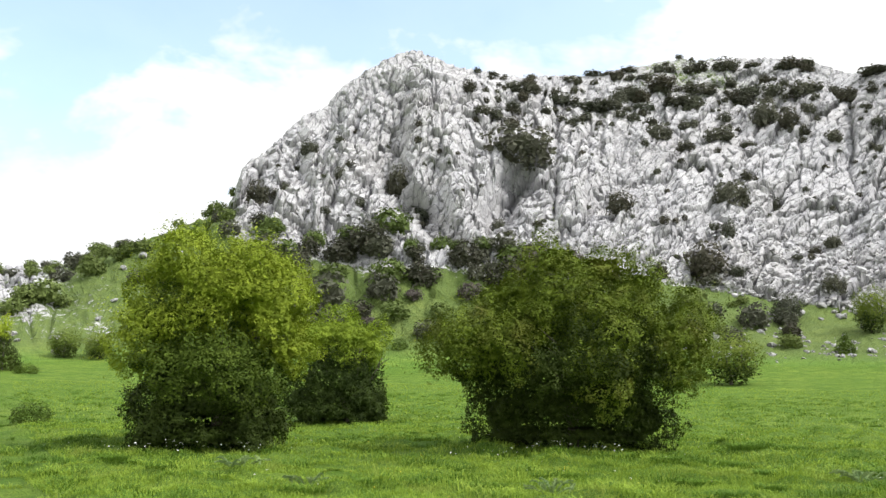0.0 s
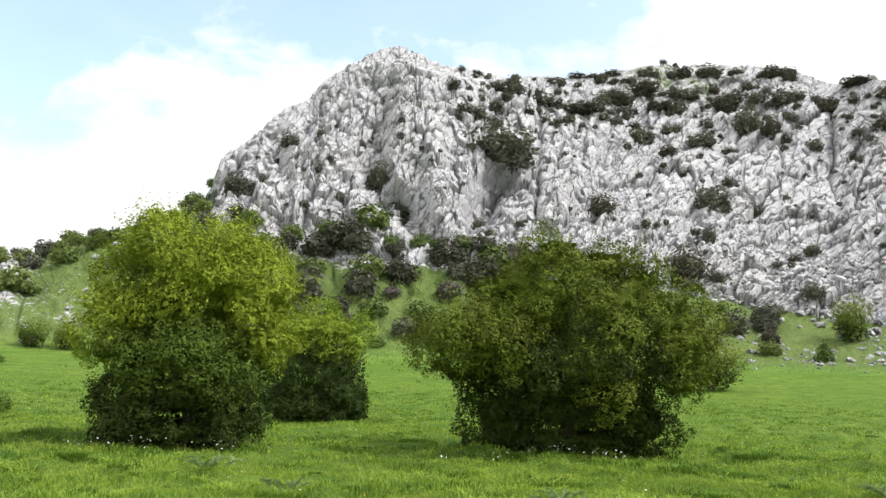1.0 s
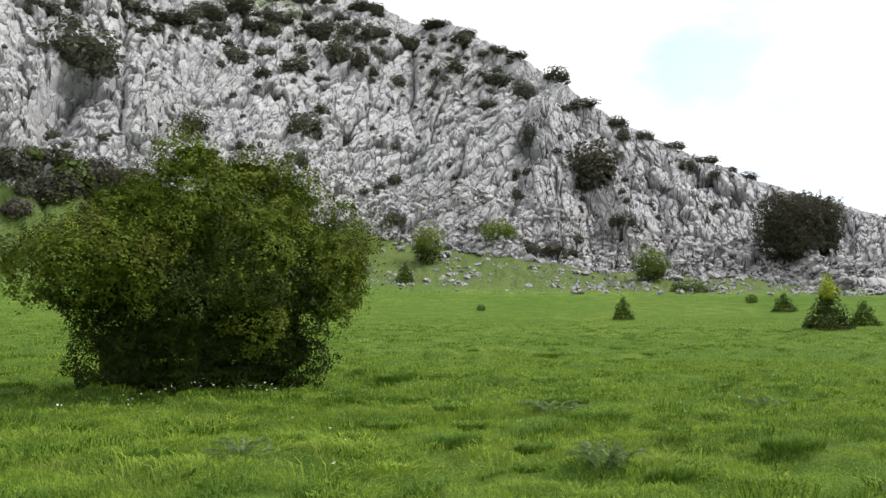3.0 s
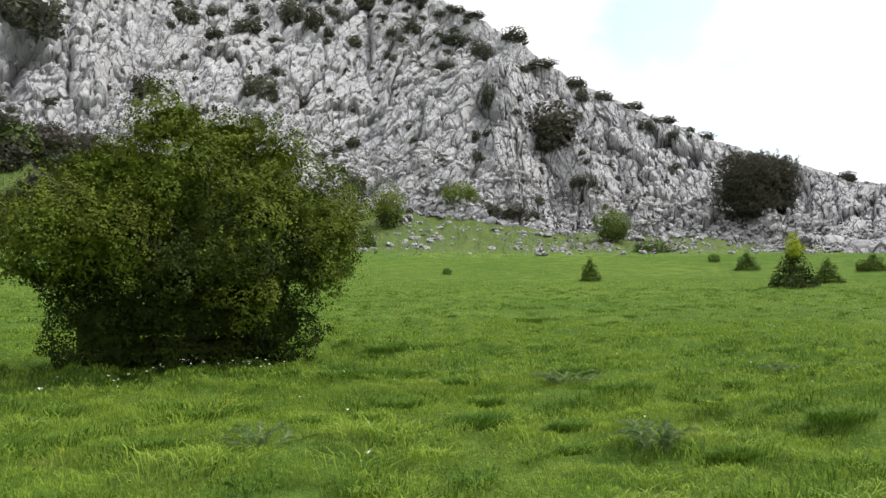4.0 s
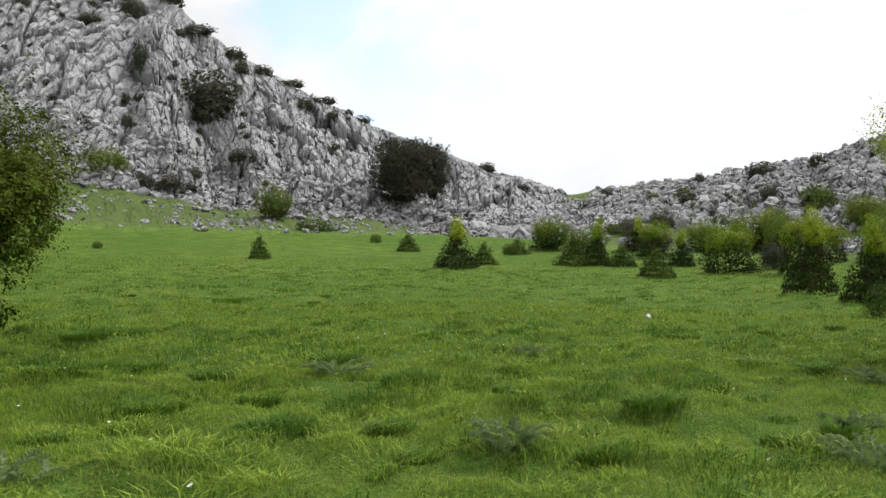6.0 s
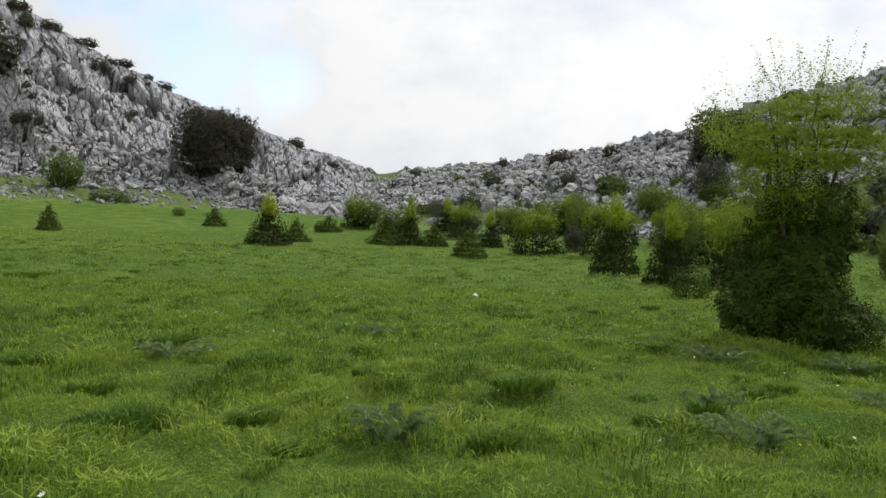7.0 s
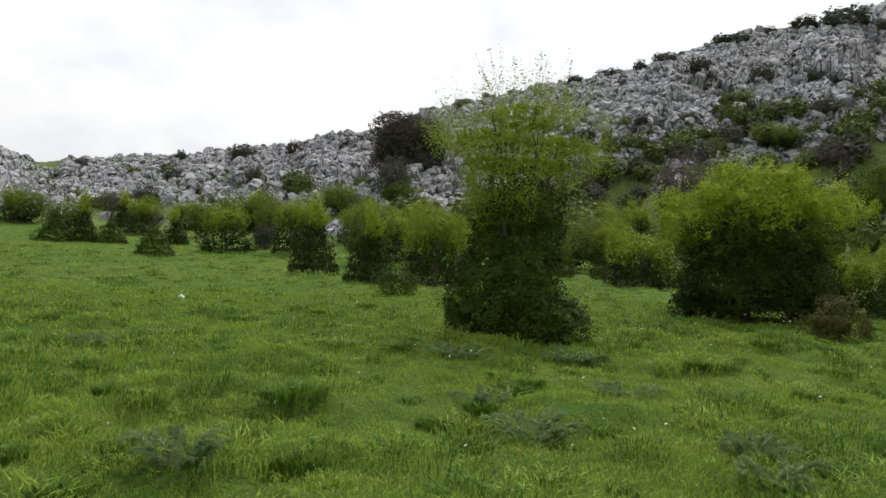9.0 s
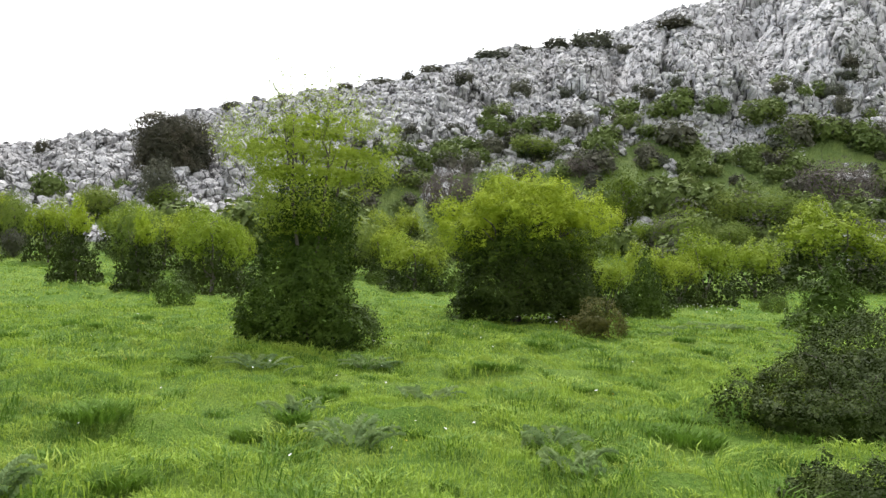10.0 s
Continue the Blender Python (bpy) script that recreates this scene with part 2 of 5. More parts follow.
def rock_colour(net, where, bed=None):
    broad = net.noise(where, 0.06, 4.0)
    mid = net.noise(where, 0.5, 6.0, 0.65)
    fine = net.noise(where, 4.0, 6.0, 0.7)
    stone = net.ramp(mid, (0.30, (0.36, 0.357, 0.365)), (0.50, (0.455, 0.452, 0.460)), (0.72, (0.52, 0.517, 0.524)))
    stone = net.mix(net.ramp(broad, (0.45, (0, 0, 0)), (0.70, (0.45, 0.45, 0.45))), stone, (0.37, 0.358, 0.35))
    # grey lichen and water streaks that run down the face
    streak = net.noise(net.map(where, (0.9, 0.9, 0.10)), 1.0, 5.0, 0.6)
    stone = net.mix(net.ramp(streak, (0.60, (0, 0, 0)), (0.80, (0.28, 0.28, 0.28))), stone, (0.22, 0.215, 0.22))
    stone = net.mix(net.ramp(fine, (0.58, (0, 0, 0)), (0.85, (0.25, 0.25, 0.25))), stone, (0.24, 0.24, 0.235))
    # fissures along the beds and joints, at two sizes, their inner shade painted as dark lines
    bent = net.add("VectorMath", operation="MULTIPLY_ADD")
    net.set(bent.inputs[0], net.add("TexNoise", Vector=where, Scale=0.55, Detail=5.0).outputs["Color"])
    net.set(bent.inputs[1], (1.3, 1.3, 1.3))
    net.set(bent.inputs[2], bed or where)
    flat = "2D" if bed else "3D"
    joint = net.map(bent.outputs[0], (0.32, 0.85, 0.5))
    chip = net.map(bent.outputs[0], (0.85, 1.9, 1.2))
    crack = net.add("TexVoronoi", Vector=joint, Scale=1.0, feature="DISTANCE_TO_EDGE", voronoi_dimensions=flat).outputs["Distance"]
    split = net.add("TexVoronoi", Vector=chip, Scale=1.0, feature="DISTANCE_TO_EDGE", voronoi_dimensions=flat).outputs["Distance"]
    block = net.add("TexVoronoi", Vector=joint, Scale=1.0, feature="F1", voronoi_dimensions=flat).outputs["Color"]
    stone = net.mix(1.0, stone, net.ramp(block, (0.0, (0.86, 0.86, 0.87)), (1.0, (1.12, 1.12, 1.11))), "MULTIPLY")
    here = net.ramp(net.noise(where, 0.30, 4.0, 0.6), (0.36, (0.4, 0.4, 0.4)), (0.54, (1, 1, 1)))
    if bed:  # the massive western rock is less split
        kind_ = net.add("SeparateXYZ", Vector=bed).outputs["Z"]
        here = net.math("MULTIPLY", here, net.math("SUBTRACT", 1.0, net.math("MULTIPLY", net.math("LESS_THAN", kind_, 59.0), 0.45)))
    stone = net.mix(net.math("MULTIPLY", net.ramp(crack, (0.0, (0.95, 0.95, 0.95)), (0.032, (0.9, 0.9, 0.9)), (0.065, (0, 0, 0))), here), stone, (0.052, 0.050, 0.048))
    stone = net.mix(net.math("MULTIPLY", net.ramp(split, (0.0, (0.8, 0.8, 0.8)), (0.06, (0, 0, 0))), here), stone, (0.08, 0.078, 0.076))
    height = net.math("ADD", net.math("MULTIPLY", fine, 0.8), net.math("ADD", net.math("MULTIPLY", net.math("MINIMUM", crack, 0.10), 5.0), net.math("MULTIPLY", net.math("MINIMUM", split, 0.10), 3.0)))
    return stone, height


def ground_material():
    m, net = material("meadow_turf")
    where = net.add("TexCoord").outputs["Object"]
    grass, fine, mid = turf_colour(net, where)
    finish(net, grass, 0.95, net.math("ADD", fine, mid), 0.9, 0.08, 0.1)
    return m


def hill_material():
    """Limestone and turf, laid out by the share of rock that the land carries."""
    m, net = material("limestone_and_turf")
    where = net.add("TexCoord").outputs["Object"]
    grass, fine, mid = turf_colour(net, where)
    rise = net.math("MULTIPLY", net.add("Attribute", attribute_name="rise").outputs["Fac"], 0.5)
    grass = net.mix(rise, grass, (0.100, 0.108, 0.052))
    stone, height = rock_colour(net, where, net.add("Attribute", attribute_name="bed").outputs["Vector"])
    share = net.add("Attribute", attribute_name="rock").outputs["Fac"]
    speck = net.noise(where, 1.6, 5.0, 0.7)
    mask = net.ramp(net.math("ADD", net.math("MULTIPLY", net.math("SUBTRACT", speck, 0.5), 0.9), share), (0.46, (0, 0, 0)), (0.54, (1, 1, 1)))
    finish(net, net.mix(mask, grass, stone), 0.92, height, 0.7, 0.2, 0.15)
    return m


def stone_material():
    m, net = material("limestone")
    where = net.add("TexCoord").outputs["Object"]
    info = net.add("ObjectInfo").outputs["Random"]
    stone, height = rock_colour(net, where)
    tone = net.ramp(info, (0.0, (0.86, 0.86, 0.86)), (1.0, (1.14, 1.13, 1.11)))
    finish(net, net.mix(1.0, stone, tone, "MULTIPLY"), 0.92, height, 0.6, 0.1, 0.15)
    return m


def leaf_material(name, dark, light, through=0.35, tip=None, vary=0.12):
    """Leaves: each its own shade, letting some light through."""
    m, net = material(name)
    one = net.add("NewGeometry").outputs["Random Per Island"]
    where = net.add("TexCoord").outputs["Object"]
    tree = net.add("ObjectInfo").outputs["Random"]
    patch = net.noise(where, 2.8, 2.0)
    mixd = net.math("ADD", net.math("MULTIPLY", one, vary), net.math("MULTIPLY", patch, 0.98 - 0.5 * vary), clamp=True)
    colour = net.ramp(mixd, (0.12, dark), (0.88, light))
    if tip:
        colour = net.mix(net.math("MULTIPLY", net.ramp(net.noise(where, 1.3, 3.0), (0.52, (0, 0, 0)), (0.72, (1, 1, 1))), 0.55), colour, tip)
    colour = net.mix(1.0, colour, net.ramp(tree, (0.0, (0.82, 0.88, 0.85)), (1.0, (1.12, 1.08, 1.05))), "MULTIPLY")
    front = net.add("BsdfPrincipled", Roughness=0.7)
    front.inputs["Specular IOR Level"].default_value = 0.1
    net.set(front.inputs["Base Color"], colour)
    back = net.add("BsdfTranslucent", Color=colour)
    both = net.add("MixShader", Fac=through)
    net.set(both.inputs[1], front.outputs[0])
    net.set(both.inputs[2], back.outputs[0])
    out = net.add("OutputMaterial")
    net.set(out.inputs[0], both.outputs[0])
    return m


def bark_material():
    m, net = material("grey_bark")
    where = net.add("TexCoord").outputs["Object"]
    grain = net.noise(net.map(where, (14, 14, 3)), 1.0, 5.0, 0.65)
    finish(net, net.ramp(grain, (0.3, (0.05, 0.042, 0.036)), (0.7, (0.17, 0.15, 0.13))), 0.9, grain, 0.8, 0.02)
    return m


def plain_material(name, colour, roughness=0.7):
    m, net = material(name)
    where = net.add("TexCoord").outputs["Object"]
    shade = net.noise(where, 60.0, 3.0)
    tone = net.ramp(shade, (0.3, tuple(c * .8 for c in colour)), (0.7, colour))
    finish(net, tone, roughness)
    return m


TURF, HILL, STONE, BARK = ground_material(), hill_material(), stone_material(), bark_material()
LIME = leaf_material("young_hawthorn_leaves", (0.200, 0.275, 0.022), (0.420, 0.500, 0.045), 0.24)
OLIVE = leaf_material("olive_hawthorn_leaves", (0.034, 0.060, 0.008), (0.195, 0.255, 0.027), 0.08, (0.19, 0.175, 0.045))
# hawthorn leaves again, darkened to put shade into the lower crowns
SHADED_GREEN = leaf_material("shaded_green_hawthorn_leaves", (0.022, 0.042, 0.006), (0.115, 0.162, 0.020), 0.06)
# bramble and inner leaves, near black: the shade under crowns is in the colour
BRAMBLE_SHADE = leaf_material("bramble_and_shaded_leaves", (0.007, 0.015, 0.003), (0.056, 0.082, 0.013), 0.0)
BOX = leaf_material("evergreen_leaves", (0.006, 0.014, 0.003), (0.060, 0.088, 0.014), 0.0, (0.075, 0.096, 0.016))
SAGE = leaf_material("sage_green_scrub_leaves", (0.070, 0.098, 0.030), (0.200, 0.250, 0.075), 0.15)
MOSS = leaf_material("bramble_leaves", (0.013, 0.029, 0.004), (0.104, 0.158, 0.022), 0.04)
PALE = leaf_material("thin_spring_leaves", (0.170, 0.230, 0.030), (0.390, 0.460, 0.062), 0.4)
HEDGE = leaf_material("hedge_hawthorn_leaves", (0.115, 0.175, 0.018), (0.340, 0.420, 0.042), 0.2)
HERB = leaf_material("dark_herb_leaves", (0.044, 0.100, 0.012), (0.140, 0.245, 0.030), 0.3, None, 0.5)
SCRUB = leaf_material("grey_green_scrub_leaves", (0.062, 0.066, 0.048), (0.145, 0.148, 0.108), 0.22)
OAK = leaf_material("holm_oak_leaves", (0.046, 0.046, 0.034), (0.116, 0.112, 0.080), 0.2, (0.12, 0.095, 0.075))
GREEN = leaf_material("fresh_green_scrub_leaves", (0.090, 0.135, 0.024), (0.215, 0.270, 0.052), 0.35)
PURPLE = leaf_material("purple_grey_budding_twigs", (0.085, 0.070, 0.066), (0.170, 0.145, 0.135), 0.2)
RUSSET = leaf_material("russet_green_leaves", (0.050, 0.056, 0.016), (0.150, 0.138, 0.036), 0.25, (0.20, 0.12, 0.05))
BLADE = leaf_material("grass_blades", (0.110, 0.204, 0.026), (0.300, 0.412, 0.056), 0.32, (0.30, 0.34, 0.085), 0.6)
RANK = leaf_material("rank_dark_grass_blades", (0.040, 0.098, 0.012), (0.140, 0.240, 0.030), 0.3, None, 0.5)
SILVER = leaf_material("silvery_thistle_leaves", (0.110, 0.178, 0.062), (0.295, 0.380, 0.170), 0.25)
PETAL = plain_material("white_petals", (0.80, 0.80, 0.76))
WHITE_STONE = plain_material("white_stone", (0.72, 0.71, 0.68), 0.9)
YELLOW = plain_material("yellow_petals", (0.75, 0.50, 0.03))


# ---- mesh helpers ----
def mesh_from(name, verts, faces, mat, smooth_faces=False):
    """A mesh out of arrays; faces all have the same number of corners."""
    me = bpy.data.meshes.new(name)
    n, k = faces.shape
    me.vertices.add(len(verts))
    me.vertices.foreach_set("co", np.ascontiguousarray(verts, np.float32).ravel())
    me.loops.add(n * k)
    me.loops.foreach_set("vertex_index", np.ascontiguousarray(faces, np.int32).ravel())
    me.polygons.add(n)
    me.polygons.foreach_set("loop_start", np.arange(0, n * k, k, dtype=np.int32))
    me.polygons.foreach_set("use_smooth", np.full(n, smooth_faces))
    me.materials.append(mat)
    me.update(calc_edges=True)
    return me


def grid_faces(rows, cols, wrap=False):
    i = np.arange(rows - 1)[:, None] * cols
    j = np.arange(cols if wrap else cols - 1)[None, :]
    a, b = i + j, i + (j + 1) % cols
    return np.stack([a, a + cols, b + cols, b], -1).reshape(-1, 4)


def part(name, data, parent, label=""):
    """A mesh as one part of a thing."""
    ob = new(name, data)
    ob.parent = parent
    if label:
        ob["label"] = label
    return ob


def thing(name, label, category, group="", place=(0, 0, 0), turn=0.0, size=1.0):
    ob = tagged(new(name), label, category, group)
    ob.matrix_world = pose(*place, 0, 0, turn) @ Matrix.Diagonal((size, size, size, 1))
    return ob


def tubes(name, lines, mat, sides=6):
    """Tapered limbs: each line is (points, radius at the start, radius at the end)."""
    vs, fs, base = [], [], 0
    for points, ra, rb in lines:
        points = np.asarray(points, float)
        n = len(points)
        for k, p in enumerate(points):
            d = points[min(k + 1, n - 1)] - points[max(k - 1, 0)]
            d = d / (np.linalg.norm(d) + 1e-9)
            side = np.cross(d, (0.31, 0.95, 0.05))
            side /= np.linalg.norm(side) + 1e-9
            other = np.cross(d, side)
            rad = ra + (rb - ra) * k / (n - 1)
            for q in range(sides):
                a = 2 * math.pi * q / sides
                vs.append(p + rad * (math.cos(a) * side + math.sin(a) * other))
        for k in range(n - 1):
            for q in range(sides):
                q2 = (q + 1) % sides
                fs.append((base + k * sides + q, base + k * sides + q2, base + (k + 1) * sides + q2, base + (k + 1) * sides + q))
        base += n * sides
    return mesh_from(name, np.array(vs), np.array(fs), mat, True)


def unit(v):
    return v / (np.linalg.norm(v, axis=-1, keepdims=True) + 1e-9)


def leaves(points, along, size, rng, flat=0.6, wide=0.36):
    """One bent four-cornered leaf at each point."""
    n = len(points)
    normal = unit(rng.normal(size=(n, 3)) * .09 + np.array([0, 0, flat * .4]) + along)
    axis = unit(np.cross(normal, rng.normal(size=(n, 3))))
    side = unit(np.cross(axis, normal))
    length = size * rng.uniform(.65, 1.35, (n, 1))
    a = points
    b = points + axis * length * .45 + side * length * wide + normal * length * .04
    c = points + axis * length - normal * length * .04
    d = points + axis * length * .45 - side * length * wide + normal * length * .04
    return np.stack([a, b, c, d], 1).reshape(-1, 3)


def puffs(p, seed):
    """Rounded lumps with sharp clefts between them, at three sizes, at points of space."""
    total = 0
    for k, (freq, amp) in enumerate(((1.0, .60), (2.3, .28), (5.1, .12))):
        q = p * freq + 13.7 * k
        base = np.floor(q)
        f = q - base
        f = f * f * (3 - 2 * f)
        value = 0
        for dx in (0, 1):
            for dy in (0, 1):
                for dz in (0, 1):
                    iz = base[:, 2] + dz
                    weight = (f[:, 0] if dx else 1 - f[:, 0]) * (f[:, 1] if dy else 1 - f[:, 1]) * (f[:, 2] if dz else 1 - f[:, 2])
                    value = value + weight * hashed(base[:, 0] + dx + 131 * iz, base[:, 1] + dy + 57 * iz, seed + k)
        total = total + amp * (np.clip(value * 2.2 - .6, 0, 1) if k == 0 else np.abs(value - .5) * 3.0)
    return total


def foliage(name, blobs, count, leaf, mat, seed, reach=0.5, rise=0.5, clump=0.4, feather=.2, close=.12):
    """A crown of leaves. blobs: (x, y, z, rx, ry, rz, weight). A coat of leaves lies over the lumps and clefts of their common
    surface, leafy shoots stand out of it, and coarse inner leaves close it."""
    rng = np.random.default_rng(seed)
    up = np.array([0, 0, 1.0])
    centres, sizes = np.array([b[:3] for b in blobs], float), np.array([b[3:6] for b in blobs], float)
    area = np.array([(b[3] * b[4] + b[4] * b[5] + b[3] * b[5]) for b in blobs])
    made = []

    def surface(n):
        """Points spread over the common surface, and the way out."""
        which = rng.choice(len(blobs), size=n * 2, p=area / area.sum())
        way = unit(rng.normal(size=(n * 2, 3)))
        pts = centres[which] + way * sizes[which] * .9
        free = pts[:, 2] > .01
        for k in range(len(blobs)):
            depth = np.linalg.norm((pts - centres[k]) / sizes[k], axis=1)
            free &= (which == k) | (depth > .72)
        pts, which, way = pts[free][:n], which[free][:n], way[free][:n]
        return pts, unit(way / sizes[which])

    def lumpy(pts, out):
        """Push points out to the lumps; gives the place and the normal there."""
        q, d = pts / (clump * 2.1), .12
        h = puffs(q, seed)
        grad = np.stack([(puffs(q + d * axis, seed) - h) / d for axis in np.eye(3)], -1)
        grad = grad - (grad * out).sum(-1, keepdims=True) * out
        return pts + out * ((h - .5) * clump * 3.2)[:, None], unit(out + up * .1 - grad * 1.1), h

    coat = int(count * (1 - feather))
    pts, out = surface(coat)
    spot, normal, h = lumpy(pts, out)
    spot = spot - out * clump * .22 * rng.random((len(spot), 1)) ** 1.5
    made.append((spot, unit(normal + rng.normal(size=spot.shape) * .12), leaf, .25))
    # shoots
    per = 13
    many = int(2.0 * count * feather / per)
    if many:
        pts, out = surface(many)
        start, normal, h = lumpy(pts, out)
        start, out = start[h > .5], out[h > .5]  # off the lumps, not out of the clefts
        many = len(start)
        heading = unit(out * (1, 1, .7) + up * rise + rng.normal(size=(many, 3)) * .3)
        length = reach * (.2 + 1.0 * rng.random((many, 1, 1)) ** 1.7)
        f = np.linspace(0, 1, per)[None, :, None]
        off = rng.normal(size=(many, per, 3)) * clump * .16 * (1.1 - .7 * f)
        line = (start - out * clump * .2)[:, None] + heading[:, None] * length * f + off
        made.append((line.reshape(-1, 3), unit(unit(off) * .5 + heading[:, None] * .3 + out[:, None] * .3 + up * .4).reshape(-1, 3), leaf, .4))
    pts, out = surface(int(count * close))
    made.append((pts - out * clump * 1.3, out, leaf * 2.4, .2))
    made = np.concatenate([leaves(p[p[:, 2] > .015], a[p[:, 2] > .015], size, rng, flat) for p, a, size, flat in made])
    return mesh_from(name, made, np.arange(len(made)).reshape(-1, 4), mat)


def limbs(rng, height, spread, count, radius, lean=0.0):
    """A trunk that forks low into limbs, with lesser branches on them."""
    lines = []
    top = np.array([lean, 0, height * .35])
    lines.append(([(0, 0, -.15), (lean * .3, .02, height * .15), tuple(top)], radius, radius * .75))
    for k in range(count):
        a = 2 * math.pi * k / count + rng.uniform(-.3, .3)
        out = spread * rng.uniform(.55, 1.0)
        end = np.array([math.cos(a) * out, math.sin(a) * out, height * rng.uniform(.7, .98)])
        mid = top * .5 + end * .5 + np.array([math.cos(a) * out * .12, math.sin(a) * out * .12, -.05 * height]) + rng.normal(size=3) * .06
        start = np.array([lean * .6, 0, height * rng.uniform(.1, .33)])
        lines.append(([start, start * .5 + mid * .5, mid, mid * .4 + end * .6, end], radius * .55, radius * .08))
        for j in range(3):
            f = rng.uniform(.35, .9)
            s = mid * (1 - f) + end * f
            e = s + np.array([math.cos(a + rng.uniform(-1.2, 1.2)), math.sin(a + rng.uniform(-1.2, 1.2)), .7]) * spread * rng.uniform(.2, .4)
            lines.append(([s, s * .5 + e * .5 + rng.normal(size=3) * .04, e], radius * .2, radius * .04))
    return lines



# ---- the ground: one sheet from the walker's feet to the horizon ----
def hummocks(x, y):
    """Small relief of the meadow."""
    return .12 * fbm(x * .3, y * .3, 5, 3) + .26 * np.maximum(0, fbm(x * .9, y * .9, 9, 3) - .05) + .13 * np.maximum(0, fbm(x * 2.3, y * 2.3, 15, 3) - .02) + tussocks(x, y)


def tussocks(x, y):
    """Rounded cushions of turf, here and there."""
    f1, f2, who, plane = cells(x / .8 + .3 * fbm(x, y, 71, 2), y / .8, 73)
    return .20 * np.maximum(0, 1 - (f1 / .52) ** 2) * np.maximum(0, who - .35) * smooth(-.35, .25, fbm(x * .35, y * .35, 77, 2))


def meadow_z(x, y):
    r = np.hypot(x - OX, y - OY)
    return land_z(x, y) + hummocks(x, y) * (1 - smooth(40, 62, r)) * trodden(x, y)


def trodden(x, y):
    """The relief dies away along the line of the walk."""
    return smooth(.6, 3.2, np.hypot(x + .7, y - np.clip(y, 0, 8.3)))


def build_ground():
    rings = np.concatenate([[0.0], .5 * 1.015 ** np.arange(0, 351), np.linspace(95, 105, 3), [115, 140, 180, 240, 330, 500, 800, 1400, 2600, 4200]])
    az = np.concatenate([np.arange(-40, 146, .32), np.arange(146.5, 319.5, 2.0)])
    A, R = np.meshgrid(az, rings)
    X, Y = polar(A, R)
    turn = np.where(A > 252, A - 360, A)
    r0 = table(EDGE_R, np.clip(turn, -60, 185))
    Z = field_z(np.minimum(R, r0)) - np.clip((R - r0 - .4) * .3, 0, 1.8)
    Z = Z + hummocks(X, Y) * (1 - smooth(40, 62, R)) * trodden(X, Y)
    me = mesh_from("ground", np.stack([X, Y, Z], -1).reshape(-1, 3), grid_faces(len(rings), len(az), True), TURF, True)
    tagged(new("ground", me), "green meadow turf with low hummocks", "ground", kind="structure")


# ---- limestone mountain and the scree hill beside it ----
# gullies, ledges and caves: azimuth and level of both ends, half width and depth in metres (minus: a rib that stands out)
HOLLOWS = [
    (-3.2, 1.95, -4.0, 1.30, 2.2, 2.6), (-1.9, 1.19, -.8, 1.06, 2.2, 4.8), (4.9, 1.40, 3.4, 1.20, 2.4, 6.0), (19.5, 1.72, 8.0, 1.12, 1.6, 1.6),
    (-10.6, 1.80, -9.8, 1.45, 1.2, 1.8), (-3.4, 1.36, -3.0, 1.05, 1.4, 2.2), (12.5, 1.60, 10.5, 1.30, 1.6, 1.6), (30.5, 1.70, 23.0, 1.15, 1.5, 1.4),
    (37.5, 1.55, 39.5, 1.20, 2.4, 2.4), (34.5, 1.70, 33.0, 1.20, 1.2, 1.5), (42.5, 1.60, 43.5, 1.15, 1.2, 1.6), (50.5, 1.40, 51.5, .80, 2.4, 1.6),
    (27.5, 1.90, 20.5, 1.45, 3.5, -2.2), (0.6, 1.55, 1.8, 1.15, 2.0, -2.0), (36.0, 1.80, 30.0, 1.40, 2.5, -1.5)]
CLIFFS = [
    (117.0, 1.88, 117.8, 1.32, 4.2, -5.0), (120.2, 1.85, 120.8, 1.30, 3.8, -4.2), (122.6, 1.80, 123.0, 1.25, 1.6, 2.5), (111.3, 1.62, 112.0, 1.35, 3.2, -2.6),
    (127.0, 1.75, 127.6, 1.30, 4.5, -4.0), (113.9, 1.70, 114.5, 1.35, 1.8, 1.8), (107.5, 1.75, 109.0, 1.50, 2.6, -1.6)]


SLOPES = []
# the way the beds stand: angle, size and length of the blocks, and the azimuths over which it comes and goes
BEDS = [(58, 1.15, 1.5, -99, -98, 9, 15), (47, 1.0, 4.2, 9, 15, 33, 37), (98, .9, 4.6, 33, 37, 53, 58), (60, .62, 1.5, 53, 58, 106, 110), (80, .9, 2.8, 106, 110, 400, 401)]


def slope_way(R, Z):
    """The way up the slope, for laying out rock."""
    return 115 * (Z - EYE_Z) / R + .12 * (R - 95)


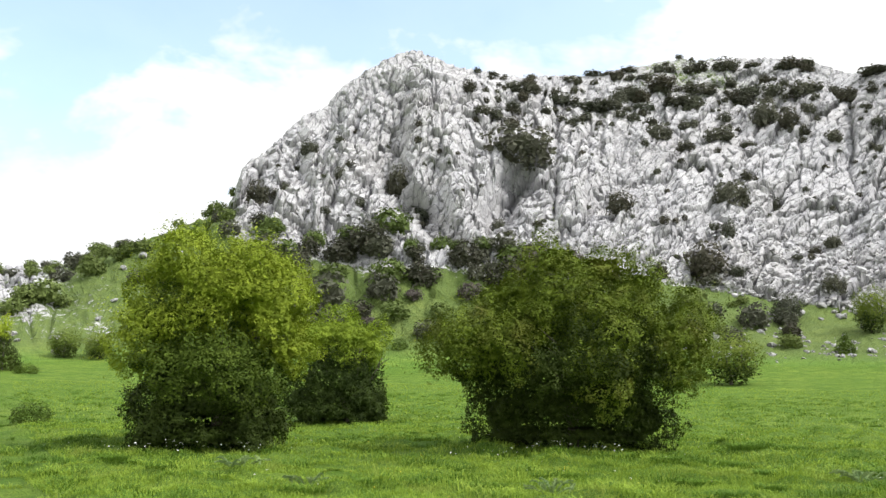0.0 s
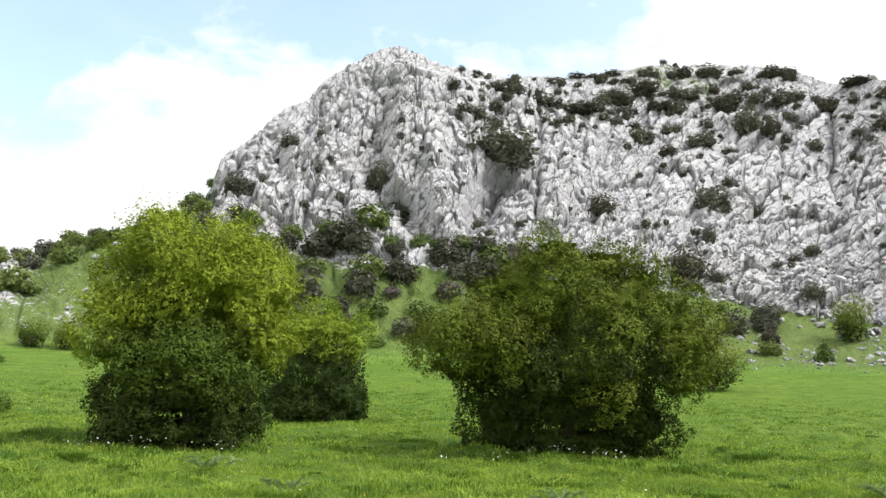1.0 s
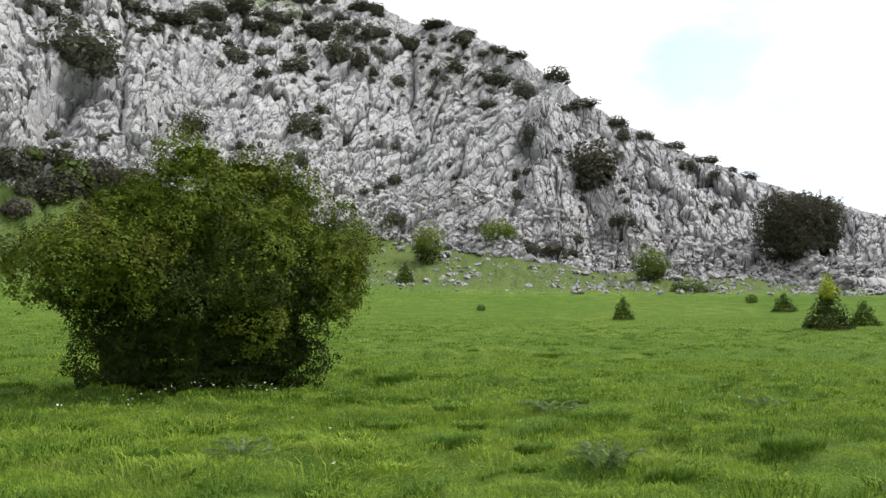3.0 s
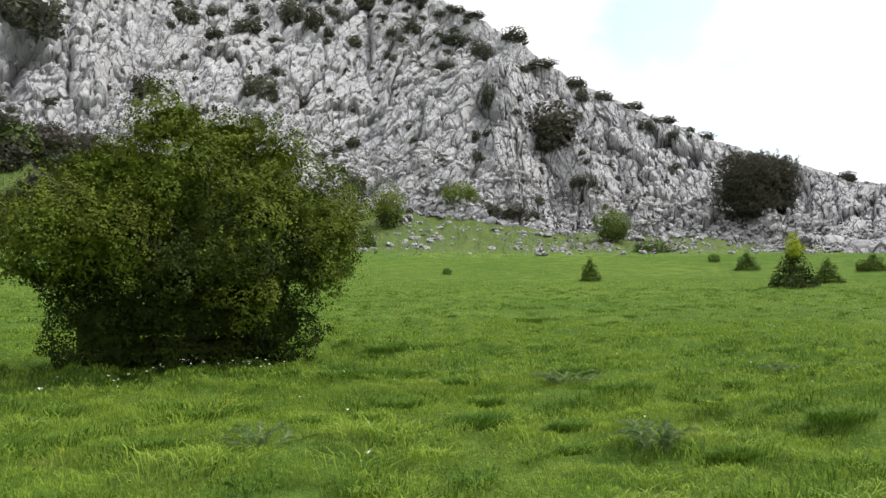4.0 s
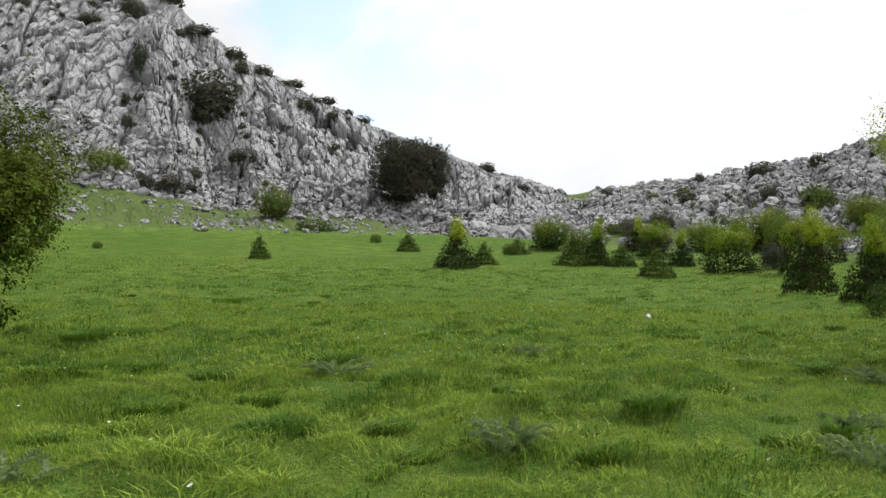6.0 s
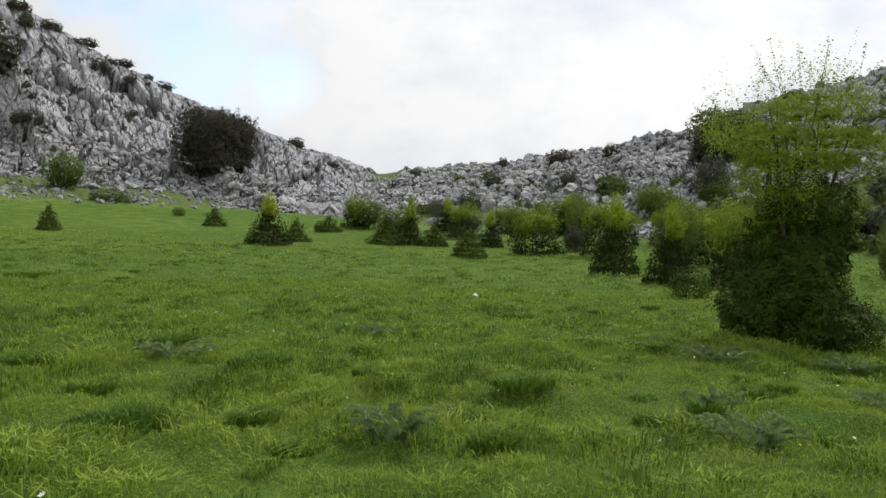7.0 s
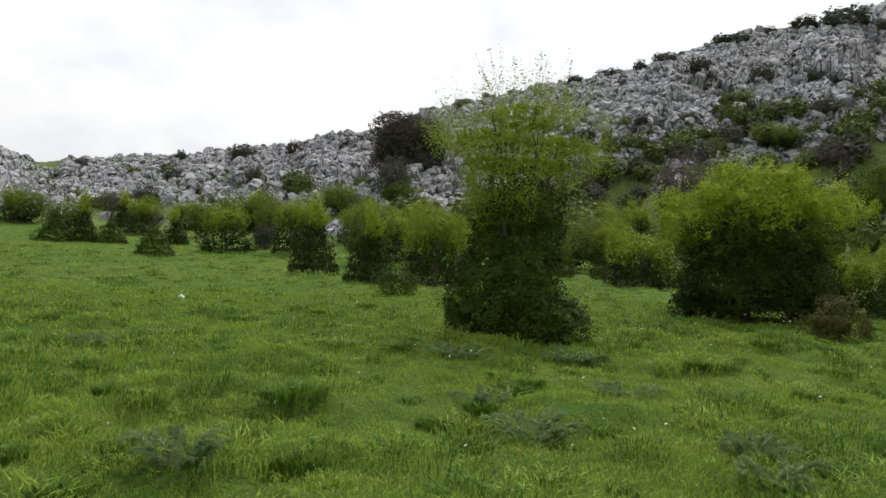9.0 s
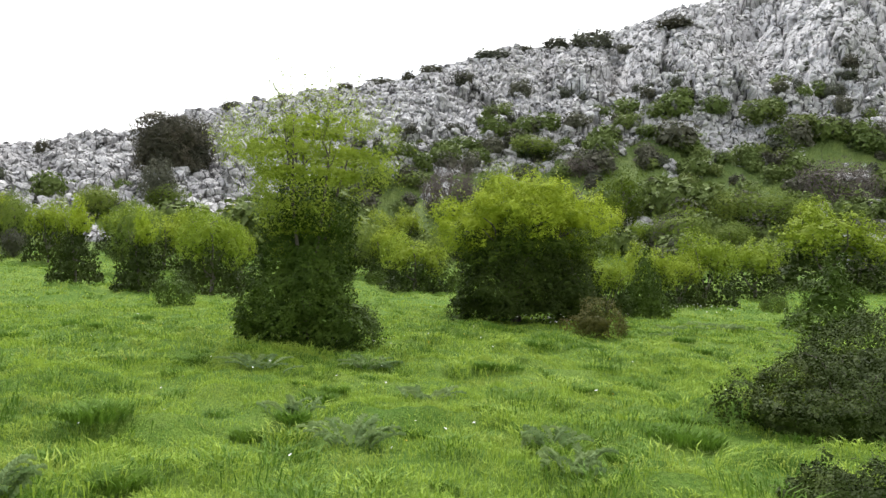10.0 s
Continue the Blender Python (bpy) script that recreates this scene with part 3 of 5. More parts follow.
def hill(name, label, az, rows_v, features, seed=40):
    """A slope as a sheet of rock pushed out into blocks and split by cracks, with turf where the rock gives out."""
    A, V = np.meshgrid(az, rows_v)
    R, Z = profile(A, V)
    X, Y = polar(A, R)
    U = np.radians(A) * 115
    Wd = slope_way(R, Z)
    front = smooth(0, .10, V) * (1 - smooth(2.0, 2.15, V))
    cliff = smooth(.92, 1.06, V) * front
    # share of rock
    patch = fbm(U * .09, Wd * .12, seed + 1, 4)
    share = rock_share(A, V, patch)
    rock = smooth(.42, .58, share)
    # big relief, then blocks with cracks between them at two sizes, leaning as the beds lean
    wob = 1.7 * fbm(U * .10, Wd * .10, seed + 2, 2)
    big = 1.5 * fbm(U * .055, Wd * .055, seed + 3, 3) + .9 * fbm(U * .17, Wd * .13, seed + 4, 3)
    jag = fbm(U * .55, Wd * .55, seed + 18, 3)
    blocks, small = 0, 0
    bed, most = np.zeros((*U.shape, 3)), np.zeros(U.shape)
    soft = A + 3.0 * fbm(U * .2, Wd * .2, seed + 6, 2)
    for angle, grain, long_, a0, a1, a2, a3 in BEDS:
        here = smooth(a0, a1, soft) * (1 - smooth(a2, a3, soft))
        if here.max() <= 0:
            continue
        c, s = math.cos(radians(angle)), math.sin(radians(angle))
        P, Q = (U + wob) * c + (Wd - .6 * wob) * s, -(U + wob) * s + (Wd - .6 * wob) * c
        bed = np.where((here > most)[..., None], np.stack([P * min(1.7, max(.8, 3.4 / long_)), Q, np.full(U.shape, angle * 1.0)], -1), bed)
        most = np.maximum(most, here)
        # masses, beds and joints, from the largest to the least
        e1_, e2_, mass, lean = cells(P / 9.5 + .25 * jag, Q / 5.2 + .25 * jag, seed + 25)
        f1, f2, who, plane = cells((P + .7 * jag) / (long_ * grain), (Q + .45 * jag) / (1.35 * grain), seed + 5)
        blocks = blocks + here * (2.0 * (mass - .5) + 2.2 * lean - .9 * np.exp(-((e2_ - e1_) / .05) ** 2))
        blocks = blocks + here * grain * ((who - .5) * 1.05 + 1.0 * plane - (.6 if long_ < 4.4 else .75) * np.exp(-((f2 - f1) / .055) ** 2))
        g1, g2, one, face = cells((P + .4 * jag) / (1.5 * grain), (Q + .3 * jag) / (.8 * grain), seed + 8)
        small = small + here * grain * ((one - .5) * .5 + .5 * face - .25 * np.exp(-((g2 - g1) / .10) ** 2))
    ridge = 1.2 * (.3 - np.abs(fbm(U * .13, Wd * .09, seed + 15, 3))) + .8 * (.3 - np.abs(fbm(U * .45 + 7, Wd * .33, seed + 16, 3)))
    big = big + 1.3 * ridge
    # gullies that run down the massive western buttress
    west = 1 - smooth(8, 15, soft)
    big = big + west * (2.4 * (.28 - np.abs(fbm(U * .09 + 3, Wd * .04, seed + 21, 3))) - .9 * np.exp(-(fbm(U * .23 + 9, Wd * .06, seed + 22, 2) / .07) ** 2))
    crest = 1 - .75 * smooth(1.86, 1.98, V)
    push = cliff * crest * (big + blocks) + front * rock * (.45 + .55 * cliff) * small + front * (1 - cliff) * (.5 * big * smooth(.1, .5, V) + rock * .55 * blocks * .6 + .2)
    if A.max() > 100:  # the tall bare cliffs over the hill
        bluff = smooth(107, 113, A) * smooth(1.24, 1.34, V) * (1 - smooth(1.72, 1.92, V))
        c1, c2, col_, face = cells((U + wob) / 5.0, Wd / 13, 95)
        push = push * (1 - .5 * bluff) + bluff * ((col_ - .5) * 4.2 + 3.0 * face - 1.6 * np.exp(-((c2 - c1) / .06) ** 2))
    push = push + front * (1 - rock) * .12 * fbm(U * .7, Wd * .7, seed + 14, 3)
    back = 0
    for a0, v0, a1, v1, half, deep in features:
        # distance to the line between both ends, along the slope
        ru, rw = np.radians(a0) * 115, np.radians(a1) * 115
        w0 = profile(np.array([a0]), np.array([v0])); w1 = profile(np.array([a1]), np.array([v1]))
        s0, s1 = float(slope_way(*w0)[0]), float(slope_way(*w1)[0])
        du, dw = rw - ru, s1 - s0
        k = np.clip(((U - ru) * du + (Wd - s0) * dw) / (du * du + dw * dw), 0, 1)
        off = np.hypot(U - ru - k * du, Wd - s0 - k * dw) + .5 * wob
        back = back + 1.4 * deep * np.exp(-(off / half) ** 2) * crest * (1 - smooth(1.75, 1.95, V))
    nz = .62
    nr = -.78
    a = np.radians(A)
    X, Y, Z = X + (push * nr + back) * np.sin(a), Y + (push * nr + back) * np.cos(a), Z + push * nz
    Z = Z - np.where(V <= 0, .05, 0)
    SLOPES.append((az, rows_v, X, Y, Z))
    me = mesh_from(name, np.stack([X, Y, Z], -1).reshape(-1, 3), grid_faces(len(rows_v), len(az)), HILL)
    col = me.attributes.new("rock", "FLOAT", "POINT")
    col.data.foreach_set("value", np.ascontiguousarray(share, np.float32).ravel())
    col = me.attributes.new("bed", "FLOAT_VECTOR", "POINT")
    col.data.foreach_set("vector", np.ascontiguousarray(bed, np.float32).ravel())
    col = me.attributes.new("rise", "FLOAT", "POINT")
    col.data.foreach_set("value", np.ascontiguousarray(smooth(0, .35, V), np.float32).ravel())
    return tagged(new(name, me), label, "mountain" if "mountain" in name else "hill", kind="structure")


def rock_share(A, V, patch):
    """How much bare rock shows: little on the aprons, nearly all on the cliffs."""
    apron = np.interp(A, [-40, -26, -21, -12, 5, 14, 22, 34, 50, 58, 62, 72, 84, 95, 110, 135], [.50, .48, .36, .34, .24, .20, .16, .14, .18, .50, .40, .44, .40, .32, .30, .32])
    upper = np.interp(A, [-40, -26, -20, -15, -13, 10, 40, 59, 63, 70, 78, 86, 92, 105, 120, 135], [.60, .56, .30, .42, .90, .92, .95, .95, .48, .56, .68, .80, .82, .72, .84, .84])
    start = np.interp(A, [-40, 10, 24, 50, 56, 62, 90, 135], [.7, .75, .92, .86, .3, .3, .75, .8])
    t = smooth(start, 1.06, V)
    share = apron * (.35 + .65 * smooth(0, .35, V)) * (1 - t) + upper * t
    # turf gets a hold on ledges high up on the broad shoulder
    ledge = .34 * np.exp(-((A - 16) / 9) ** 2) * smooth(1.55, 1.8, V)
    return share - ledge + .55 * patch * (1 - .45 * t)


build_ground()
MOUNTAIN_V = np.concatenate([np.linspace(0, 1, 84)[:-1], np.linspace(1, 2, 340), 2 + np.linspace(0, 1, 12)[1:] ** 1.6])
hill("limestone_mountain", "pale grey limestone mountain, fissured and dotted with shrubs", np.concatenate([np.arange(-45, -28, .4), np.linspace(-28, 62, 1120)]), MOUNTAIN_V, HOLLOWS)
hill("scree_hill", "grey limestone hill covered with scree, turf and scrub", np.concatenate([np.arange(62.0, 134, .14), np.arange(134, 183, .8)]), MOUNTAIN_V, CLIFFS)


# ---- bushes ----
def hawthorn(place, turn, size, light, dark, mats, seed, label, counts=(9000, 6000), leaf=(.055, .05), trunk=(3.0, 1.0, 5, .12), reach=.55, rise=.5, name="hawthorn_bush", category="bush", group="", clump=.42, middle=(), middle_count=0, middle_mat=None, feather=.2):
    """A thorn bush: limbs, a leafy crown and, where it has one, a skirt of bramble, mostly with shade in its colour."""
    rng = np.random.default_rng(seed)
    ob = thing(name, label, category, group, place, turn, size)
    if trunk:
        lines = limbs(rng, *trunk)
        part("trunk", tubes("trunk", lines[:1], BARK, 8), ob)
        for k in range(trunk[2]):
            part("branch", tubes("branch", lines[1 + 4 * k:5 + 4 * k], BARK, 5), ob)
    if light:
        part("crown", foliage("crown", light, counts[0], leaf[0], mats[0], seed + 1, reach, rise, clump, feather), ob)
    # the lower crown's darker default leaf colour stands in for shade from above
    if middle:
        part("lower_crown", foliage("lower_crown", middle, middle_count, leaf[0], middle_mat or SHADED_GREEN, seed + 3, reach * .8, rise * .6, clump, feather * .8), ob)
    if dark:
        part("skirt", foliage("skirt", dark, counts[1], leaf[1], mats[1], seed + 2, clump * 1.2, .2, clump * .8, .1), ob, "dark bramble and shade-toned lower leaves in the bush" if light else "")
    return ob


def stand(x, y, drop=.05):
    return (x, y, float(meadow_z(np.array(x), np.array(y))) - drop)


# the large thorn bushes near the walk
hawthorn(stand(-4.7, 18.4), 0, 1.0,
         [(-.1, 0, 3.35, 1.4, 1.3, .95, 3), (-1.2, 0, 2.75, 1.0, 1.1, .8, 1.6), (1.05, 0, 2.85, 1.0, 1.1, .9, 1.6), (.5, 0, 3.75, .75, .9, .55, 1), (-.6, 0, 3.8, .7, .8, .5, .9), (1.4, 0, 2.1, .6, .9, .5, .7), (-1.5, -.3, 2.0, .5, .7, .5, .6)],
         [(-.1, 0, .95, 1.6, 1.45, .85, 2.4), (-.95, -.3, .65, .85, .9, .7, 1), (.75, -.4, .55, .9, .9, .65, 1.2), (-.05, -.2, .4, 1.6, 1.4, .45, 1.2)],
         (HEDGE, BRAMBLE_SHADE), 11, "bright green young hawthorn bush over dark bramble in the meadow", (94000, 42000), (.050, .050), (3.2, 1.1, 6, .13), clump=.32, reach=.62, rise=.9, middle=[(-.1, -.2, 1.9, 1.75, 1.5, .85, 2), (-.2, 0, 2.7, 1.3, 1.2, .7, 1), (.2, -.9, 1.5, 1.1, .6, .6, .8)], middle_count=34000, middle_mat=SHADED_GREEN)
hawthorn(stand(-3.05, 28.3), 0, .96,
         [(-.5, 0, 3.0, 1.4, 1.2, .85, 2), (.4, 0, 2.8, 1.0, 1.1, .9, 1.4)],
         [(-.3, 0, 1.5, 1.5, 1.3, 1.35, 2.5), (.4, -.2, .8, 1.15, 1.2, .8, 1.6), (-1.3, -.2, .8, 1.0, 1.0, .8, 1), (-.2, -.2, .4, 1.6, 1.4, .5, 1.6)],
         (HEDGE, BRAMBLE_SHADE), 12, "hawthorn bush smothered in dark bramble, behind a brighter bush", (22000, 30000), (.062, .060), (3.0, 1.2, 5, .11), clump=.28)
# its lower crown and skirt are coloured near black, as shaded by the overhang
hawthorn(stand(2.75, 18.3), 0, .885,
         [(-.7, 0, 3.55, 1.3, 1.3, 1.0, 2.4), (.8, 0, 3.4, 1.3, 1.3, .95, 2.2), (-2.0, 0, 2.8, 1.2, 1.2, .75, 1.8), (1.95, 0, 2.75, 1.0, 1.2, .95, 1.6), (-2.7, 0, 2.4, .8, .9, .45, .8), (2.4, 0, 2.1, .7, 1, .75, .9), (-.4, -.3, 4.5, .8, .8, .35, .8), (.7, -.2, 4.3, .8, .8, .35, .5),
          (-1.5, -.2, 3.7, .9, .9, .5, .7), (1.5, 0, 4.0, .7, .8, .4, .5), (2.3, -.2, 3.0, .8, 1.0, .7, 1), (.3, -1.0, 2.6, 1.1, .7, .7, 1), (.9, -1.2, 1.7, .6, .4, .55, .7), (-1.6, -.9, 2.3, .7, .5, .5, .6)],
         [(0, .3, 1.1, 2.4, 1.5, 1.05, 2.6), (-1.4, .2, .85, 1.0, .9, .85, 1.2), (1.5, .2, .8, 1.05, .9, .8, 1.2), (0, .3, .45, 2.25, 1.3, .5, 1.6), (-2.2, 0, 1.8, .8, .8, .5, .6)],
         (OLIVE, BRAMBLE_SHADE), 13, "broad olive-green hawthorn bush reaching down to the grass", (130000, 50000), (.050, .050), (3.4, 1.5, 7, .15), clump=.32, reach=.70, rise=.7, middle=[(0, -.4, 2.0, 2.45, 1.5, .95, 2.6), (0, 0, 2.8, 2.1, 1.4, .7, 1)], middle_count=44000, middle_mat=BRAMBLE_SHADE)
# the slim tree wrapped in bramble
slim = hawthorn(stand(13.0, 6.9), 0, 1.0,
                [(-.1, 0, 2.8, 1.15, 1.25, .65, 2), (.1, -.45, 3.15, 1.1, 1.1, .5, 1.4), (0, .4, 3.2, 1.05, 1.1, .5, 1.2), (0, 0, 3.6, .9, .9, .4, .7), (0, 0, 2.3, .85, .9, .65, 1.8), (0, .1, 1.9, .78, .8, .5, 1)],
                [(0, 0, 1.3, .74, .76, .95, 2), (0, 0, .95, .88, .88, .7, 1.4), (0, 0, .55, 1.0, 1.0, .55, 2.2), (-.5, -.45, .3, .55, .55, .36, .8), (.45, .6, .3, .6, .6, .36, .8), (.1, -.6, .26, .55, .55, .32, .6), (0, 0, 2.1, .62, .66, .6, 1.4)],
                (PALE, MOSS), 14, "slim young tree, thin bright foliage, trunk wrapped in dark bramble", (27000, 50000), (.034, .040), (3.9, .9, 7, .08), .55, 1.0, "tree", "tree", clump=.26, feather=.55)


def sprigs(tree, count, base, top, wide, seed):
    """Thin bare shoots above the crown, with a few small leaves."""
    rng = np.random.default_rng(seed)
    for _ in range(count):
        a, out = rng.uniform(0, 6.28), wide * rng.uniform(.3, 1.0)
        foot = np.array([math.cos(a) * out * .4, math.sin(a) * out * .4, base])
        tip = np.array([math.cos(a) * out, math.sin(a) * out, top * rng.uniform(.82, 1.02)])
        mid = foot * .5 + tip * .5 + rng.normal(size=3) * .06
        shoot = part("shoot", tubes("shoot", [([foot, mid, tip], .005, .002)], BARK, 4), tree)
        f = rng.uniform(.1, 1, (34, 1))
        pts = np.where(f < .5, foot + (mid - foot) * f * 2, mid + (tip - mid) * (f * 2 - 1)) + rng.normal(size=(34, 3)) * .022
        vs = leaves(pts, unit(np.tile(tip - foot, (34, 1))), .05, rng)
        part("leaf_spray", mesh_from("leaf_spray", vs, np.arange(len(vs)).reshape(-1, 4), LIME), shoot)["kind"] = "stuff"


sprigs(slim, 15, 3.3, 4.75, 1.3, 5)
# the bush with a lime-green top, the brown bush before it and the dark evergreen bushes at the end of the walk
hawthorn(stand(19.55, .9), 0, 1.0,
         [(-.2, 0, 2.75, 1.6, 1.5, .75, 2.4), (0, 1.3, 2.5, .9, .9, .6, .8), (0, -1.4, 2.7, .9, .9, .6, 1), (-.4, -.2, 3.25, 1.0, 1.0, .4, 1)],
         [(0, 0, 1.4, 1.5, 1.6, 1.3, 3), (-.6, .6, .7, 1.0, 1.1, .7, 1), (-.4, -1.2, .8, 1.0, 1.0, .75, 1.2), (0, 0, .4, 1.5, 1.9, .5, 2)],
         (LIME, BRAMBLE_SHADE), 15, "hawthorn bush with a lime-green top over dark bramble", (44000, 46000), (.048, .048), (3.0, 1.4, 6, .13), clump=.26, middle=[(-.1, 0, 2.0, 1.6, 1.8, .8, 2)], middle_count=18000)
hawthorn(stand(15.3, .7), 0, 1.0, [(0, 0, .4, .5, .55, .4, 1), (.1, -.2, .3, .45, .4, .3, .6)], [], (RUSSET, BRAMBLE_SHADE), 16, "small russet-brown bush in the grass", (6000, 0), (.035, .05), None, .25, clump=.16)
hawthorn(stand(6.1, 1.8), 0, 1.0, [], [(0, 0, .30, 1.2, 1.2, .40, 2), (.5, -1.0, .52, 1.35, 1.35, .60, 2), (-.25, .85, .22, .95, .9, .34, 1.2)], (BOX, BOX), 17, "dense dark evergreen bush, low and spreading", (0, 80000), (.026, .027), (.7, .8, 5, .05), .25, .4, "evergreen_bush", clump=.24)
hawthorn(stand(3.55, 4.0), 0, 1.0, [], [(0, 0, .08, .66, .64, .25, 1)], (BOX, BOX), 18, "low dense evergreen bush in the grass", (0, 20000), (.022, .022), None, .2, .4, "evergreen_bush", clump=.12)

# kinds of bush for the middle distance, each built once for a height of one metre
KINDS = {}
FAR = 400.0


def kind(name, light, dark, mats, seed, label, counts, leaf, trunk, reach=.2, rise=.5, category="bush", ob_name="hawthorn_bush", **more):
    ob = hawthorn((0, -FAR, -30), 0, 1.0, light, dark, mats, seed, label, counts, leaf, trunk, reach, rise, ob_name, category, "", .085, **more)
    KINDS[name] = ob


# round, bushy, skirt and tall: bramble below is darkened further, shade in its colour
kind("round", [(0, 0, .62, .5, .48, .38, 2), (.22, .1, .45, .3, .3, .3, 1), (-.24, 0, .5, .28, .3, .3, 1)], [(0, 0, .3, .42, .4, .3, 1)], (GREEN, BRAMBLE_SHADE), 21, "rounded green thorn bush", (4200, 1500), (.028, .03), (.8, .35, 4, .03))
kind("bushy", [(0, 0, .72, .40, .38, .26, 2), (.22, .1, .62, .25, .25, .24, 1), (-.24, 0, .6, .24, .25, .24, 1)], [(0, 0, .38, .47, .46, .34, 2), (.2, -.1, .2, .38, .36, .22, 1), (-.25, 0, .2, .34, .34, .22, 1), (0, 0, .1, .56, .55, .14, 1.6)], (HEDGE, BRAMBLE_SHADE), 22, "bright green hawthorn bush over dark bramble", (4600, 3400), (.026, .027), (.85, .35, 4, .03), .18, 1.1)
kind("skirt", [(0, 0, .82, .14, .14, .15, 2), (.03, 0, .68, .17, .17, .15, 1.4)], [(0, 0, .54, .21, .21, .2, 1.4), (0, 0, .36, .31, .3, .22, 2.2), (0, 0, .22, .42, .41, .2, 2.4), (.02, -.02, .1, .52, .50, .15, 3)], (LIME, BRAMBLE_SHADE), 23, "slim hawthorn with light green head and dark bramble skirt", (2500, 4600), (.026, .029), (.9, .2, 4, .025), .12, 1.2)
kind("cone", [], [(0, 0, .64, .22, .22, .32, 1.6), (0, 0, .42, .36, .35, .3, 2), (0, 0, .24, .46, .45, .24, 2.2), (.05, 0, .1, .54, .52, .14, 2)], (MOSS, MOSS), 24, "dark conical bramble mound", (0, 4800), (.03, .031), None, .1, .5, "bush", "bramble_mound")
kind("low", [], [(0, 0, .4, .75, .7, .5, 2), (.4, 0, .3, .5, .5, .35, 1), (-.4, .1, .25, .5, .5, .3, 1)], (MOSS, MOSS), 25, "low dark bramble mound in the grass", (0, 4200), (.03, .036), None, .2, .4, "bush", "bramble_mound")
kind("green", [(0, 0, .5, .75, .6, .45, 2), (.3, 0, .4, .5, .5, .35, 1)], [], (GREEN, BRAMBLE_SHADE), 26, "dense fresh green shrub among the stones", (4200, 0), (.042, .05), None)
kind("dark", [(0, 0, .55, .5, .5, .45, 2), (.2, 0, .4, .4, .4, .35, 1)], [], (SCRUB, BRAMBLE_SHADE), 27, "dark grey-green shrub among the stones", (3000, 0), (.045, .05), (.8, .35, 4, .03), .2)
kind("darkp", [(0, 0, .5, .8, .7, .42, 2), (.5, 0, .42, .5, .5, .36, 1), (-.5, 0, .42, .5, .5, .34, 1)], [], (PURPLE, BRAMBLE_SHADE), 28, "purple-grey leafless thicket on the slope", (5200, 0), (.03, .05), (.85, .6, 5, .03), .22)
kind("bare", [(0, 0, .68, .4, .4, .3, 2)], [], (PURPLE, BRAMBLE_SHADE), 29, "leafless grey shrub with fine twigs", (1600, 0), (.028, .05), (.95, .42, 6, .03), .28, .8)
kind("tall", [(0, 0, .7, .34, .34, .3, 2), (.15, 0, .5, .3, .3, .3, 1), (-.18, 0, .45, .28, .3, .3, 1)], [(0, 0, .2, .36, .36, .22, 1)], (OLIVE, BRAMBLE_SHADE), 30, "tall olive-green thorn tree", (6000, 1500), (.02, .022), (.85, .3, 5, .025), .2, .8, "tree", "thorn_tree")
kind("oak", [(0, 0, .6, .52, .5, .36, 3), (.28, 0, .5, .32, .35, .32, 1.3), (-.28, 0, .46, .32, .35, .32, 1.3), (0, -.1, .28, .54, .5, .28, 1.8), (0, 0, .2, .5, .48, .2, 1.2)], [], (OAK, BRAMBLE_SHADE), 31, "large dark brown-green holm oak at the foot of the rocks", (24000, 0), (.024, .02), (.75, .42, 6, .045), .05, .3, "tree", "holm_oak", middle=[(0, 0, .5, .45, .43, .4, 2), (0, 0, .3, .44, .42, .27, 1)], middle_count=9000, middle_mat=OAK)

PLAN_WEST = [  # kind, x, y, width, height
    ("round", -32.5, 74.9, 2.9, 2.8), ("round", -29.8, 75.6, 3.1, 2.5), ("low", -29.3, 61.5, 1.8, .9), ("skirt", -32.1, 63.6, 3.0, 4.0), ("low", -11.7, 25.1, 1.5, .8),
    ("round", 20.6, 61.9, 5.0, 3.9), ("low", -4.1, 84.3, 1.9, 1.5), ("green", 54.0, 89.6, 4.5, 3.0), ("round", 43.7, 87.8, 4.3, 5.1), ("dark", 37.4, 93.2, 3.9, 3.2),
    ("cone", 38.1, 81.9, 2.3, 2.3), ("round", 61.1, 71.1, 4.2, 4.1), ("cone", 37.0, 47.4, 1.5, 1.7), ("low", 33.1, 58.9, .9, .6), ("low", 58.6, 63.2, 3.8, 1.6),
    ("cone", 50.8, 46.0, 1.9, 1.5), ("low", 55.0, 52.6, 1.3, .9), ("cone", 54.7, 38.7, 2.0, 1.3), ("oak", 81.6, 68.9, 10.0, 8.4)]
PLAN_NORTH = [
    ("skirt", 40.4, 34.5, 2.8, 3.0), ("cone", 44.3, 35.1, 1.8, 1.6), ("low", 53.7, 38.7, 1.6, 1.0), ("round", 59.5, 38.2, 3.4, 2.8), ("cone", 48.2, 30.8, 2.4, 2.0),
    ("skirt", 48.8, 29.4, 1.7, 3.0), ("cone", 49.6, 28.1, 2.2, 1.6), ("cone", 41.8, 22.9, 2.1, 1.7), ("skirt", 51.9, 25.1, 1.9, 2.4), ("bushy", 48.1, 20.9, 3.3, 3.0),
    ("dark", 52.8, 19.7, 1.6, 1.7), ("bare", 70.9, 36.7, 2.0, 2.5), ("bare", 58.0, 28.6, 2.2, 2.0), ("round", 58.7, 25.5, 2.4, 3.0), ("round", 76.2, 18.3, 3.4, 2.7),
    ("round", 76.2, 12.9, 3.6, 2.7), ("skirt", 32.2, 13.3, 2.1, 3.1), ("skirt", 29.7, 10.9, 2.0, 2.9), ("low", 22.1, 9.4, 1.4, 1.0)]
